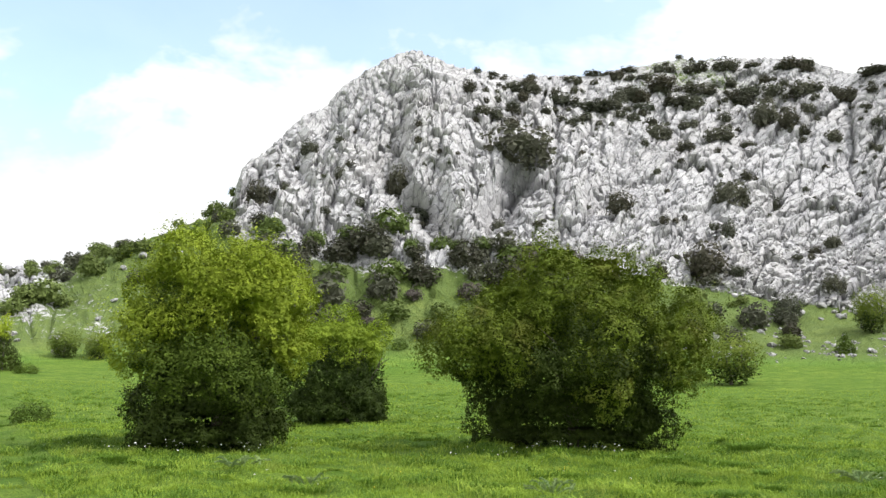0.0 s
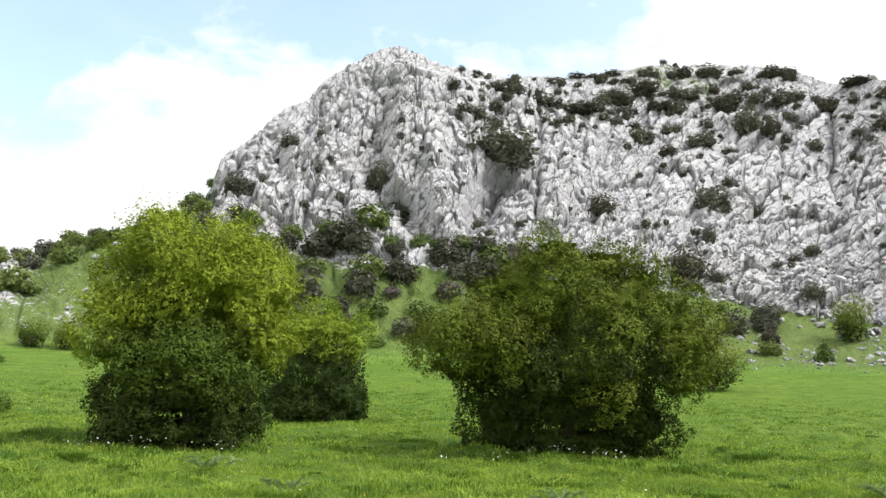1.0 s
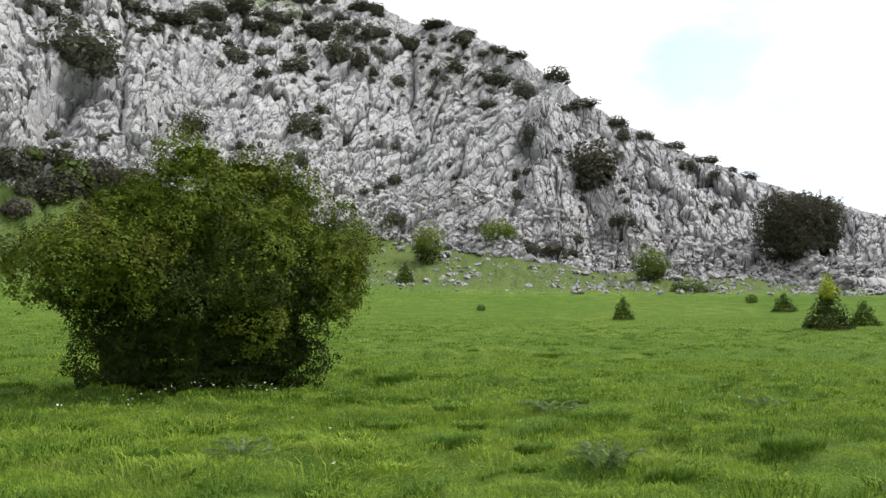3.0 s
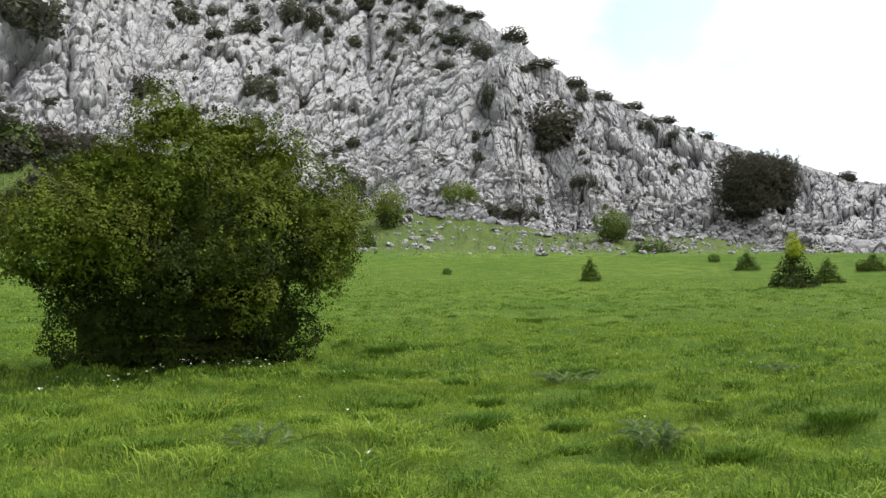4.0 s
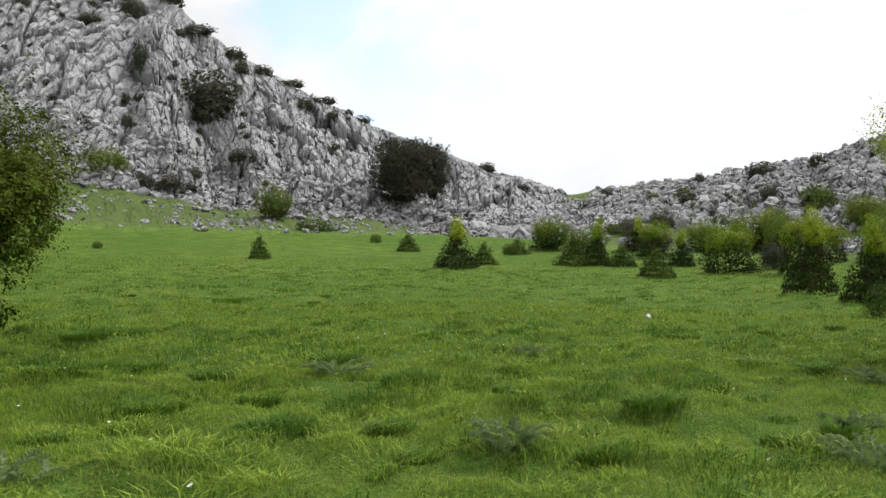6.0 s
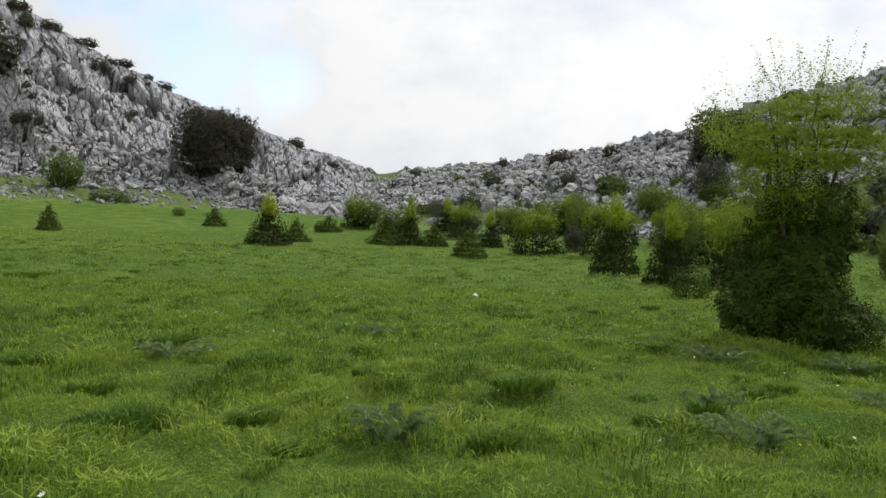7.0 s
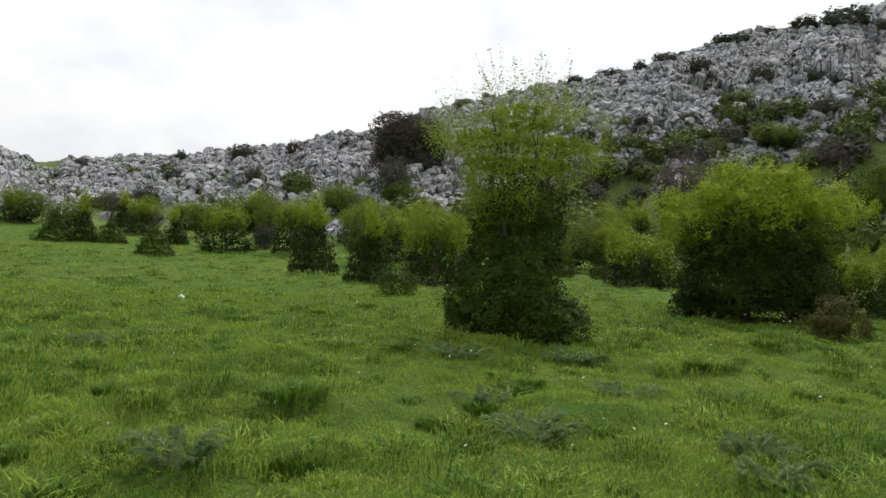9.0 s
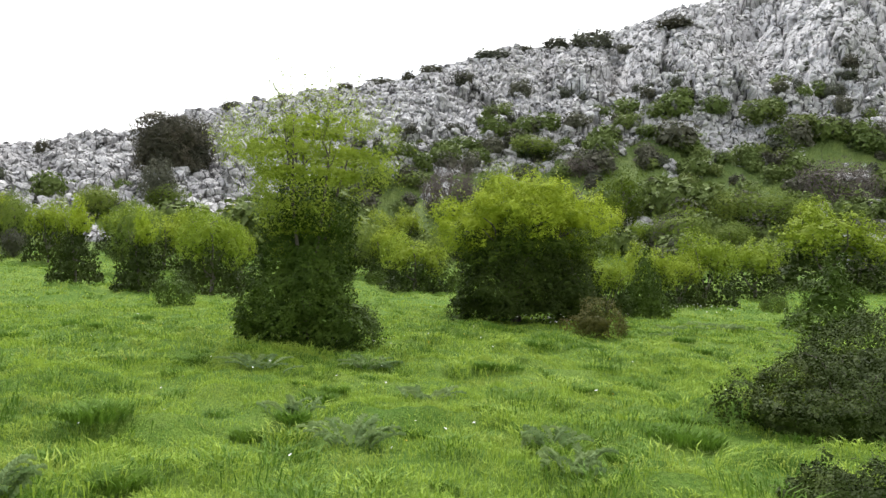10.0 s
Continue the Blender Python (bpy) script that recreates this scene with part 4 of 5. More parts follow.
PLAN_EAST = [
    ("round", 65.2, 22.7, 2.4, 3.4), ("bushy", 28.4, 8.5, 2.4, 3.0), ("low", 37.6, 2.9, 1.0, .7), ("bushy", 36.7, -.3, 3.2, 2.6), ("round", 46.2, 1.5, 3.2, 3.3),
    ("low", 40.1, .8, 1.4, .9), ("round", 52.4, -5.3, 2.1, 3.0), ("round", 50.1, -.7, 3.1, 3.7), ("bushy", 22.1, -2.8, 1.7, 2.0), ("cone", 22.9, -4.4, 1.6, 2.2),
    ("bushy", 32.0, -12.1, 3.3, 3.4), ("bushy", 38.1, -18.7, 3.9, 3.1), ("cone", 18.4, -7.6, 2.6, 2.3)]
PLAN_SOUTH = [
    ("bushy", 44.2, -28.1, 7.6, 5.3), ("low", 26.9, -11.9, 1.1, .9), ("round", 54.0, 19.8, 2.2, 4.0), ("bushy", 38.4, 8.8, 3.3, 3.4), ("bushy", 57.4, 13.3, 4.1, 3.6),
    ("tall", 33.0, -6.5, 3.2, 4.6), ("round", 58.8, -33.3, 6.9, 4.2), ("darkp", 60.6, -41.7, 8.9, 4.8), ("darkp", 71.1, -10.9, 5.3, 5.3), ("darkp", 74.8, -24.5, 4.3, 2.1),
    ("round", 42.6, 12.2, 2.8, 3.8), ("bushy", 46.6, 11.1, 3.7, 3.2), ("bushy", 34.8, 7.5, 1.8, 2.8), ("round", 43.1, 2.6, 1.6, 2.6),
    ("oak", 86.2, 12.8, 8.5, 6.9), ("dark", 77.4, 13.7, 3.7, 4.6)]
PLAN_FAR = [
    ("bushy", 40.9, -.2, 1.9, 2.9), ("bushy", 48.9, 17.2, 2.9, 3.6), ("round", 74.5, 18.2, 3.9, 3.2), ("bushy", 45.3, -.5, 2.4, 3.2), ("low", 36.9, -1.5, 3.0, 2.0),
    ("round", 56.8, -25.2, 4.7, 3.9), ("round", 55.1, -28.2, 3.5, 3.0), ("bushy", 55.2, -35.0, 3.7, 4.1), ("bushy", 47.6, -33.8, 2.8, 3.3), ("tall", 64.1, -23.9, 3.8, 5.6),
    ("round", 60.2, -31.1, 4.2, 3.8), ("round", 71.8, -15.0, 3.0, 4.0), ("round", 79.4, -21.6, 5.0, 2.5), ("bushy", 28.0, -7.2, 2.6, 2.6), ("bushy", 30.5, -10.0, 2.4, 2.4)]
WIDTH = {"round": 1.05, "bushy": 1.1, "skirt": .98, "cone": 1.0, "low": 1.7, "green": 1.5, "dark": 1.1, "darkp": 1.9, "bare": .9, "tall": .8, "oak": 1.15}
turn_rng = np.random.default_rng(3)


def plant(kind_name, x, y, width, height, group="bushes of the meadow's edge"):
    z = float(meadow_z(np.array(x), np.array(y)))
    wide = width / WIDTH[kind_name]
    ob = copy_thing(KINDS[kind_name], pose(x, y, z - .04 * height, 0, 0, turn_rng.uniform(0, 360)))
    ob.scale = (wide, wide, height)
    return tagged(ob, group=group)


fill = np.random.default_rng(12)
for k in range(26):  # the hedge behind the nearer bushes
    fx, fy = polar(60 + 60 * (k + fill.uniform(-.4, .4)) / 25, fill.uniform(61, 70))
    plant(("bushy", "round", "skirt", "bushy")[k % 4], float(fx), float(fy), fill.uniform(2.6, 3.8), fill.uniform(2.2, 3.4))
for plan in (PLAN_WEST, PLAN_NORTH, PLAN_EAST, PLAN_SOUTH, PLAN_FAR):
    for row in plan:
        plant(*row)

# ---- scrub on the mountain and the hill: azimuth, level, width, height ----
def shrub_kind(name, mat, seed, label, count, leaf):
    ob = hawthorn((0, -FAR, -30), 0, 1.0, [(0, 0, .5, .5, .5, .45, 2), (.25, .1, .35, .35, .3, .3, 1), (-.2, -.1, .4, .35, .35, .3, 1)], [], (mat, mat), seed, label, (count, 0), (leaf, leaf), None, .14, .3, "shrub", "shrub", clump=.11, feather=.08)
    KINDS[name] = ob
    WIDTH[name] = 1.0


shrub_kind("scrub", SCRUB, 34, "dark grey-green shrub rooted in the limestone", 1000, .088)
shrub_kind("scrub_oak", OAK, 35, "dark brown-green shrub rooted in the limestone", 1000, .088)
shrub_kind("scrub_green", SAGE, 36, "green shrub on the stony slope", 1000, .084)
shrub_kind("scrub_purple", PURPLE, 37, "purple-grey shrub on the stony slope", 1000, .08)
SCRUB_FACE = [
    (5.2, 1.51, 10.0, 7.6), (-1.6, 1.20, 5.6, 2.9), (-3.2, 1.27, 3.0, 5.1), (-7.3, 1.41, 1.5, 2.7), (-11.0, 1.41, 1.5, 1.9), (-12.9, 1.39, 3.1, 3.8), (-9.5, 1.65, 2.4, 2.7), (-7.4, 1.58, 1.3, 1.3),
    (12.2, 1.23, 3.7, 3.4), (19.3, 1.35, 4.6, 5.0), (21.5, 1.72, 4.9, 6.0), (23.0, 1.70, 3.4, 4.4), (14.7, 1.65, 4.0, 4.0), (18.6, 1.62, 4.7, 3.3), (17.7, 1.05, 5.3, 5.3), (19.1, 1.21, 1.8, 2.9),
    (18.9, 1.72, 2.5, 2.5), (1.7, 1.80, 2.5, 2.3), (20.4, 1.61, 2.5, 1.6), (19.5, 1.05, 2.2, 1.8)]
SCRUB_SIDE = [
    (15.8, 1.09, 1.1, 0.8), (3.8, 1.15, 1.9, 2.2), (16.4, 1.54, 2.9, 2.0), (13.8, 1.59, 1.6, 1.6), (25.4, 1.26, 2.3, 2.0), (38.7, 1.54, 7.9, 7.2), (32.3, 1.84, 4.9, 3.3), (34.0, 1.83, 3.2, 3.6),
    (25.3, 1.27, 2.0, 1.5), (33.6, 1.31, 1.6, 2.4), (34.4, 1.57, 2.2, 5.0), (21.9, 1.41, 1.9, 3.4), (40.4, 1.26, 2.8, 1.8), (36.8, 1.08, 3.3, 1.6), (35.9, 1.05, 2.6, 1.7), (34.4, 1.06, 2.3, 1.7)]
SCRUB_TOP = [
    (8.8, 1.97, 5.3, 2.5), (7.9, 1.87, 5.5, 3.0), (11.9, 1.96, 4.4, 2.8), (11.3, 1.80, 6.0, 2.6), (12.5, 1.85, 4.8, 3.5), (14.9, 1.86, 5.9, 3.2), (15.5, 1.95, 4.5, 2.9), (17.3, 1.85, 6.5, 2.6),
    (17.5, 1.94, 3.9, 2.8), (19.1, 1.93, 5.1, 3.5), (22.8, 1.95, 3.5, 3.5), (24.1, 1.96, 3.4, 3.2), (28.0, 1.98, 6.8, 2.5), (23.8, 1.85, 6.1, 3.9), (12.7, 1.98, 4.4, 2.2), (20.7, 1.86, 6.7, 3.4),
    (10.0, 1.82, 7.0, 2.6), (20.0, 1.82, 5.5, 3.1), (6.1, 1.89, 3.9, 2.4), (4.7, 1.83, 3.2, 1.7)]
SCRUB_CREST = [
    (13.8, 1.79, 3.7, 2.5), (3.3, 1.99, 3.0, 1.2), (16.2, 1.79, 6.3, 2.3), (10.4, 1.99, 5.0, 2.0), (20.8, 1.95, 4.0, 2.1), (28.3, 1.98, 6.2, 2.7), (29.8, 1.92, 4.6, 2.7), (30.2, 1.98, 5.4, 2.1),
    (36.2, 2.00, 5.5, 4.7), (33.6, 1.99, 5.1, 2.0), (38.0, 1.95, 6.6, 2.4), (40.2, 1.97, 4.1, 3.0), (42.0, 1.97, 3.3, 2.7), (45.9, 1.97, 4.3, 1.9), (48.4, 2.00, 3.7, 2.2), (43.9, 2.00, 4.2, 2.2),
    (32.5, 1.98, 4.1, 2.1)]
SCRUB_LOW = [
    (37.4, 1.10, 2.0, 1.1), (25.4, 1.05, 2.4, 2.4), (56.6, 1.92, 2.3, 1.6), (64.5, 1.84, 2.2, 1.8),
    (70.3, 1.91, 1.7, 2.1), (73.8, 1.67, 3.7, 2.6), (74.1, 1.15, 2.2, 2.2), (58.9, 1.77, 1.5, 1.0), (77.0, 1.74, 1.8, 2.2)]
SCRUB_HILL = [
    (97.7, 1.96, 4.4, 2.3), (101.3, 1.95, 3.8, 2.3), (95.4, 1.98, 2.8, 1.6), (88.0, 1.95, 2.6, 1.9), (91.2, 1.98, 1.7, 1.4), (99.7, 1.98, 2.3, 2.5), (105.5, 1.89, 4.9, 1.8), (107.9, 1.95, 2.6, 1.9),
    (109.9, 1.94, 4.0, 2.7), (112.2, 1.84, 6.1, 3.9), (114.6, 1.75, 3.4, 1.7), (117.5, 1.73, 5.2, 1.9), (110.1, 1.39, 2.4, 2.1), (107.2, 1.47, 2.8, 2.8), (103.4, 1.67, 2.9, 2.2), (127.0, 1.09, 2.0, 1.6)]
SCRUB_SLOPE = [
    (116.3, .98, 3.3, 2.8), (112.3, 1.15, 2.5, 1.6), (118.7, .77, 2.3, 2.7), (108.3, .88, 3.7, 2.4), (119.6, .98, 2.8, 2.8), (122.7, .92, 4.6, 3.0), (124.9, .88, 4.5, 2.1), (107.0, .76, 2.7, 2.2),
    (105.3, 1.25, 3.1, 1.9), (102.9, 1.03, 4.0, 2.1), (104.2, .90, 2.2, 2.2), (112.0, .81, 2.8, 2.0), (114.0, .97, 3.0, 2.4), (115.4, .91, 3.0, 1.5), (122.0, .74, 2.3, 2.3), (127.0, .89, 3.0, 2.1),
    (128.9, .82, 4.0, 2.7), (125.9, .65, 2.7, 2.2), (117.9, .65, 2.7, 1.9), (116.6, .50, 3.2, 2.0), (99.0, .98, 2.8, 2.2), (96.8, .85, 4.2, 2.7), (99.5, .81, 3.2, 2.1)]


def slope_place(az, v):
    """The place on the rugged slope at an azimuth and level."""
    axis, rows, X, Y, Z = SLOPES[0] if az < 62 else SLOPES[1]
    i, j = min(np.searchsorted(rows, v), len(rows) - 1), min(np.searchsorted(axis, az), len(axis) - 1)
    return float(X[i, j]), float(Y[i, j]), float(Z[i, j])


def root(kind_name, az, v, width, height, group):
    x, y, z = slope_place(az, v)
    wide = width / WIDTH[kind_name]
    ob = copy_thing(KINDS[kind_name], pose(x, y, z - (.32 if v > 1.94 else .22) * height, 0, 0, turn_rng.uniform(0, 360)))
    ob.scale = (wide, wide, height)
    return tagged(ob, group=group)


for rows in (SCRUB_FACE, SCRUB_SIDE, SCRUB_TOP, SCRUB_CREST, SCRUB_LOW, SCRUB_HILL):
    for k, (az, v, w, h) in enumerate(rows):
        if v > 1.94:  # low, wind-cut shrubs along the crest
            w, h = w * .8, h * .75
        root("scrub_oak" if k % 3 == 2 else "scrub", az, v, w, h, "shrubs on the rocks")
for k, (az, v, w, h) in enumerate(SCRUB_SLOPE):
    root("scrub" if k % 4 == 3 else "scrub_green", az, v, w, h, "shrubs on the scree slope")
# lesser shrubs strewn over the shoulder, the left-hand slope and the scree
strew = np.random.default_rng(8)


def strewn(count, kinds, az, v, size, group):
    """Lesser shrubs past counting: one mesh for each kind."""
    made = {}
    for _ in range(count):
        name = kinds[strew.integers(len(kinds))]
        w = strew.uniform(*size) * (1 if strew.random() < .8 else 1.5)
        h, a = w * strew.uniform(.7, 1.05), strew.uniform(0, 6.28)
        x, y, z = slope_place(strew.uniform(*az), strew.uniform(*v))
        me = KINDS[name].children[0].data
        co = np.empty(len(me.vertices) * 3)
        me.vertices.foreach_get("co", co)
        co = co.reshape(-1, 3) * (w, w, h)
        step, grow = (5, 1.0) if w < 1.2 else (3, .6) if w < 1.8 else (2, .35)  # a small shrub carries fewer leaves
        co = co.reshape(-1, 4, 3)[::step]
        co = (co + (co - co[:, :1]) * grow).reshape(-1, 3)
        made.setdefault(name, []).append(np.stack([co[:, 0] * math.cos(a) - co[:, 1] * math.sin(a) + x, co[:, 0] * math.sin(a) + co[:, 1] * math.cos(a) + y, co[:, 2] + z - .15 * h], -1))
    for name, parts in made.items():
        vs = np.concatenate(parts)
        me = mesh_from("scrub", vs, np.arange(len(vs)).reshape(-1, 4), KINDS[name].children[0].data.materials[0])
        tagged(new("scrub", me), "low " + KINDS[name]["label"].split(" shrub")[0] + " scrub, " + group, "scrub", kind="stuff")


strewn(40, ("scrub", "scrub_oak"), (3, 30), (1.70, 1.98), (1.2, 3.2), "on the rocks")
strewn(200, ("scrub", "scrub_oak", "scrub"), (2, 32), (1.66, 2.0), (.5, 1.7), "on the rocks")
strewn(90, ("scrub", "scrub_oak"), (-13, 50), (1.1, 1.75), (.4, 1.1), "on the rocks")
strewn(12, ("scrub",), (28, 50), (1.80, 1.99), (1.0, 2.2), "on the rocks")
strewn(20, ("scrub", "scrub_oak"), (-12, 50), (1.0, 1.6), (.8, 1.6), "on the rocks")
strewn(56, ("scrub_green", "scrub_green", "scrub"), (-29, -14), (.6, 1.99), (.9, 2.3), "on the green slope")
strewn(58, ("scrub", "scrub_green", "scrub_purple", "scrub_oak"), (-15, 10), (.25, .95), (1.5, 3.8), "on the green slope")
strewn(46, ("scrub_oak", "scrub_green", "scrub_green", "scrub"), (-13, 9), (.72, 1.05), (1.5, 3.0), "below the cliffs")
strewn(26, ("scrub", "scrub_green", "scrub_oak"), (10, 24), (.3, 1.0), (1.0, 2.5), "on the green slope")
strewn(150, ("scrub_green", "scrub", "scrub_green"), (92, 132), (.15, 1.12), (1.4, 3.2), "on the scree slope")
strewn(110, ("scrub", "scrub_green", "scrub_oak"), (94, 132), (.45, 1.35), (.7, 1.7), "on the scree slope")
strewn(34, ("scrub", "scrub_green"), (62, 96), (.4, 1.5), (1.0, 2.2), "on the scree slope")
strewn(46, ("scrub_green", "scrub", "scrub_green", "scrub_oak"), (84, 128), (.03, .5), (1.1, 2.5), "on the scree slope")
strewn(10, ("scrub_green", "scrub_green"), (78, 100), (.02, .4), (2.4, 4.0), "at the meadow edge")


# ---- loose limestone ----
def rock_shape(seed, cuts=7, fine=2):
    """An angular block: a rough ball with flats struck off."""
    rng = np.random.default_rng(seed)
    bm = bmesh.new()
    bmesh.ops.create_icosphere(bm, subdivisions=fine, radius=1.0)
    normals = unit(rng.normal(size=(cuts, 3)))
    flats = rng.uniform(.45, .8, cuts)
    stretch = np.array([rng.uniform(.9, 1.3), rng.uniform(.7, 1.0), rng.uniform(.5, .8)])
    for v in bm.verts:
        p = np.array(v.co)
        for n, d in zip(normals, flats):
            over = p @ n - d
            if over > 0:
                p = p - n * over
        v.co = Vector(p * stretch * (1 + rng.uniform(-.06, .06)))
    me = bpy.data.meshes.new("boulder")
    bm.to_mesh(me)
    bm.free()
    me.materials.append(STONE)
    return me


SHAPES = [rock_shape(100 + k) for k in range(9)]
CHIPS = [rock_shape(120 + k, 4, 1) for k in range(7)]


def boulders(count, az, v, size, seed, label, group):
    rng = np.random.default_rng(seed)
    for _ in range(count):
        x, y, z = slope_place(rng.uniform(*az), rng.uniform(*v))
        s = size[0] + (size[1] - size[0]) * rng.random() ** 2.5
        ob = new("boulder", SHAPES[rng.integers(len(SHAPES))])
        ob.matrix_world = pose(x, y, z + s * .12, rng.uniform(-25, 25), rng.uniform(-25, 25), rng.uniform(0, 360)) @ Matrix.Diagonal((s, s * rng.uniform(.8, 1.1), s, 1))
        tagged(ob, label, "boulder", group)


def scree(name, label, count, az, v, size, seed, low=.42):
    """Stones past counting, strewn where the land is stony."""
    rng = np.random.default_rng(seed)
    shapes = [(np.array([v_.co for v_ in me.vertices]), np.array([p.vertices for p in me.polygons])) for me in CHIPS]
    A, V = rng.uniform(*az, count * 3), v[0] + (v[1] - v[0]) * rng.random(count * 3)
    U = np.radians(A) * 115
    R, Z = profile(A, V)
    keep = (rock_share(A, V, fbm(U * .09, slope_way(R, Z) * .12, 41, 4)) > low)
    A, V, R, Z = A[keep][:count], V[keep][:count], R[keep][:count], Z[keep][:count]
    vs, fs, base = [], [], 0
    for x, y, z in [slope_place(p, q) for p, q in zip(A, V)]:
        co, fa = shapes[rng.integers(len(shapes))]
        s = size[0] + (size[1] - size[0]) * rng.random() ** 2
        m = np.array(Euler((rng.uniform(-.5, .5), rng.uniform(-.5, .5), rng.uniform(0, 6.28))).to_matrix()) * s
        vs.append(co @ m.T + (x, y, z + .1 * s))
        fs.append(fa + base)
        base += len(co)
    me = mesh_from(name, np.concatenate(vs), np.concatenate(fs), STONE)
    tagged(new(name, me), label, "stones", kind="stuff")


boulders(110, (20, 58), (.02, .6), (.12, .55), 51, "weathered pale limestone boulder lying in the turf", "boulders below the mountain")
boulders(90, (20, 60), (.75, 1.08), (.3, 1.1), 52, "angular pale limestone boulder on the scree", "boulders below the mountain")
boulders(40, (52, 62), (.3, 1.3), (.6, 1.9), 53, "large angular limestone block in the boulder pile", "boulders below the mountain")
boulders(40, (62, 84), (.2, 1.6), (.5, 1.5), 54, "angular grey limestone block on the hill", "boulders on the hill")
boulders(24, (-28, -12), (.1, 1.0), (.4, 1.2), 55, "pale limestone boulder on the green slope", "boulders below the mountain")
scree("scree", "pale limestone stones strewn below the cliffs", 3200, (18, 61.5), (.82, 1.3), (.12, .7), 56, .30)
scree("turf_stones", "pale limestone stones lying in the turf", 1000, (16, 60), (.04, .85), (.10, .42), 58, .06)
scree("hill_scree", "grey limestone rubble covering the hill", 8500, (61, 131), (.2, 2.0), (.22, .95), 57, .42)


# ---- the meadow's grass, herbs and flowers ----
def grass(name, label, count, az, radii, tall, wide, mat, seed, clump=.5):
    rng = np.random.default_rng(seed)
    n = int(count * (1.7 if clump > 0 else 7))
    A = rng.uniform(*az, n)
    R = np.sqrt(rng.uniform(radii[0] ** 2, radii[1] ** 2, n))
    X, Y = polar(A, R)
    lush = fbm(X * .8, Y * .8, 61, 4) + .5 * fbm(X * .2, Y * .2, 66, 2)
    tufted = fbm(X * 2.4, Y * 2.4, 81, 3)
    keep = lush + 1.3 * tufted + rng.normal(size=n) * .2 > -clump
    X, Y, lush = X[keep][:count], Y[keep][:count], (lush * .7 + tufted * 1.1)[keep][:count]
    n = len(X)
    Z = meadow_z(X, Y) - .01
    high = (tall[0] + (tall[1] - tall[0]) * np.clip(.45 + .8 * lush + rng.normal(size=n) * .2, 0, 1.3))[:, None]
    ang = rng.uniform(0, 2 * np.pi, n)
    out = np.stack([np.cos(ang), np.sin(ang), 0 * ang], -1)
    side = np.stack([-np.sin(ang), np.cos(ang), 0 * ang], -1) * wide * rng.uniform(.6, 1.4, (n, 1))
    up = np.array([0, 0, 1.0])
    bend = rng.uniform(.15, 1.0, (n, 1))
    foot = np.stack([X, Y, Z], -1)
    a = foot
    b = foot + up * high * .5 + out * high * bend * .2 + side
    c = foot + up * high * (1 - .35 * bend) + out * high * bend
    d = foot + up * high * .5 + out * high * bend * .2 - side
    vs = np.stack([a, b, c, d], 1).reshape(-1, 3)
    me = mesh_from(name, vs, np.arange(len(vs)).reshape(-1, 4), mat)
    tagged(new(name, me), label, "grass", kind="stuff")


grass("meadow_grass", "lush green meadow grass in spring", 240000, (-34, 138), (2.0, 12), (.03, .12), .0040, BLADE, 1)
grass("meadow_grass", "lush green meadow grass in spring", 120000, (-30, 134), (12, 25), (.04, .14), .011, BLADE, 2)
grass("meadow_grass", "lush green meadow grass in spring", 40000, (-28, 132), (25, 58), (.05, .14), .022, BLADE, 3)


def hassocks(name, label, count, radii, mat, seed, blades=46):
    """Small rounded hassocks of grass, blades arching out from each."""
    rng = np.random.default_rng(seed)
    X, Y = polar(rng.uniform(-36, 142, count), np.sqrt(rng.uniform(radii[0] ** 2, radii[1] ** 2, count)))
    size = rng.uniform(.6, 1.5, count) * np.where(rng.random(count) < .25, 1.6, 1)
    n = count * blades
    k = np.repeat(np.arange(count), blades)
    ang = rng.uniform(0, 2 * np.pi, n)
    rad = .17 * size[k] * np.sqrt(rng.random(n))
    x, y = X[k] + rad * np.cos(ang) * 1.3, Y[k] + rad * np.sin(ang)
    foot = np.stack([x, y, meadow_z(x, y) - .015], -1)
    lean = ang + rng.normal(size=n) * .7
    out = np.stack([np.cos(lean), np.sin(lean), 0 * lean], -1)
    high = (.115 * size[k] * rng.uniform(.5, 1.15, n))[:, None]
    side = np.stack([-np.sin(lean), np.cos(lean), 0 * lean], -1) * .0055 * (1 + radii[0] / 14)
    up = np.array([0, 0, 1.0])
    vs = np.stack([foot, foot + up * high * .6 + out * high * .25 + side, foot + up * high * .75 + out * high * .9, foot + up * high * .6 + out * high * .25 - side], 1).reshape(-1, 3)
    me = mesh_from(name, vs, np.arange(len(vs)).reshape(-1, 4), mat)
    tagged(new(name, me), label, "grass", kind="stuff")


hassocks("grass_hassocks", "rounded hassocks of meadow grass", 600, (1.5, 16), BLADE, 31, 70)
hassocks("grass_hassocks", "darker hassocks of rank grass", 800, (1.5, 18), RANK, 32, 90)
hassocks("grass_hassocks", "rounded hassocks of meadow grass", 3000, (16, 50), RANK, 33, 30)


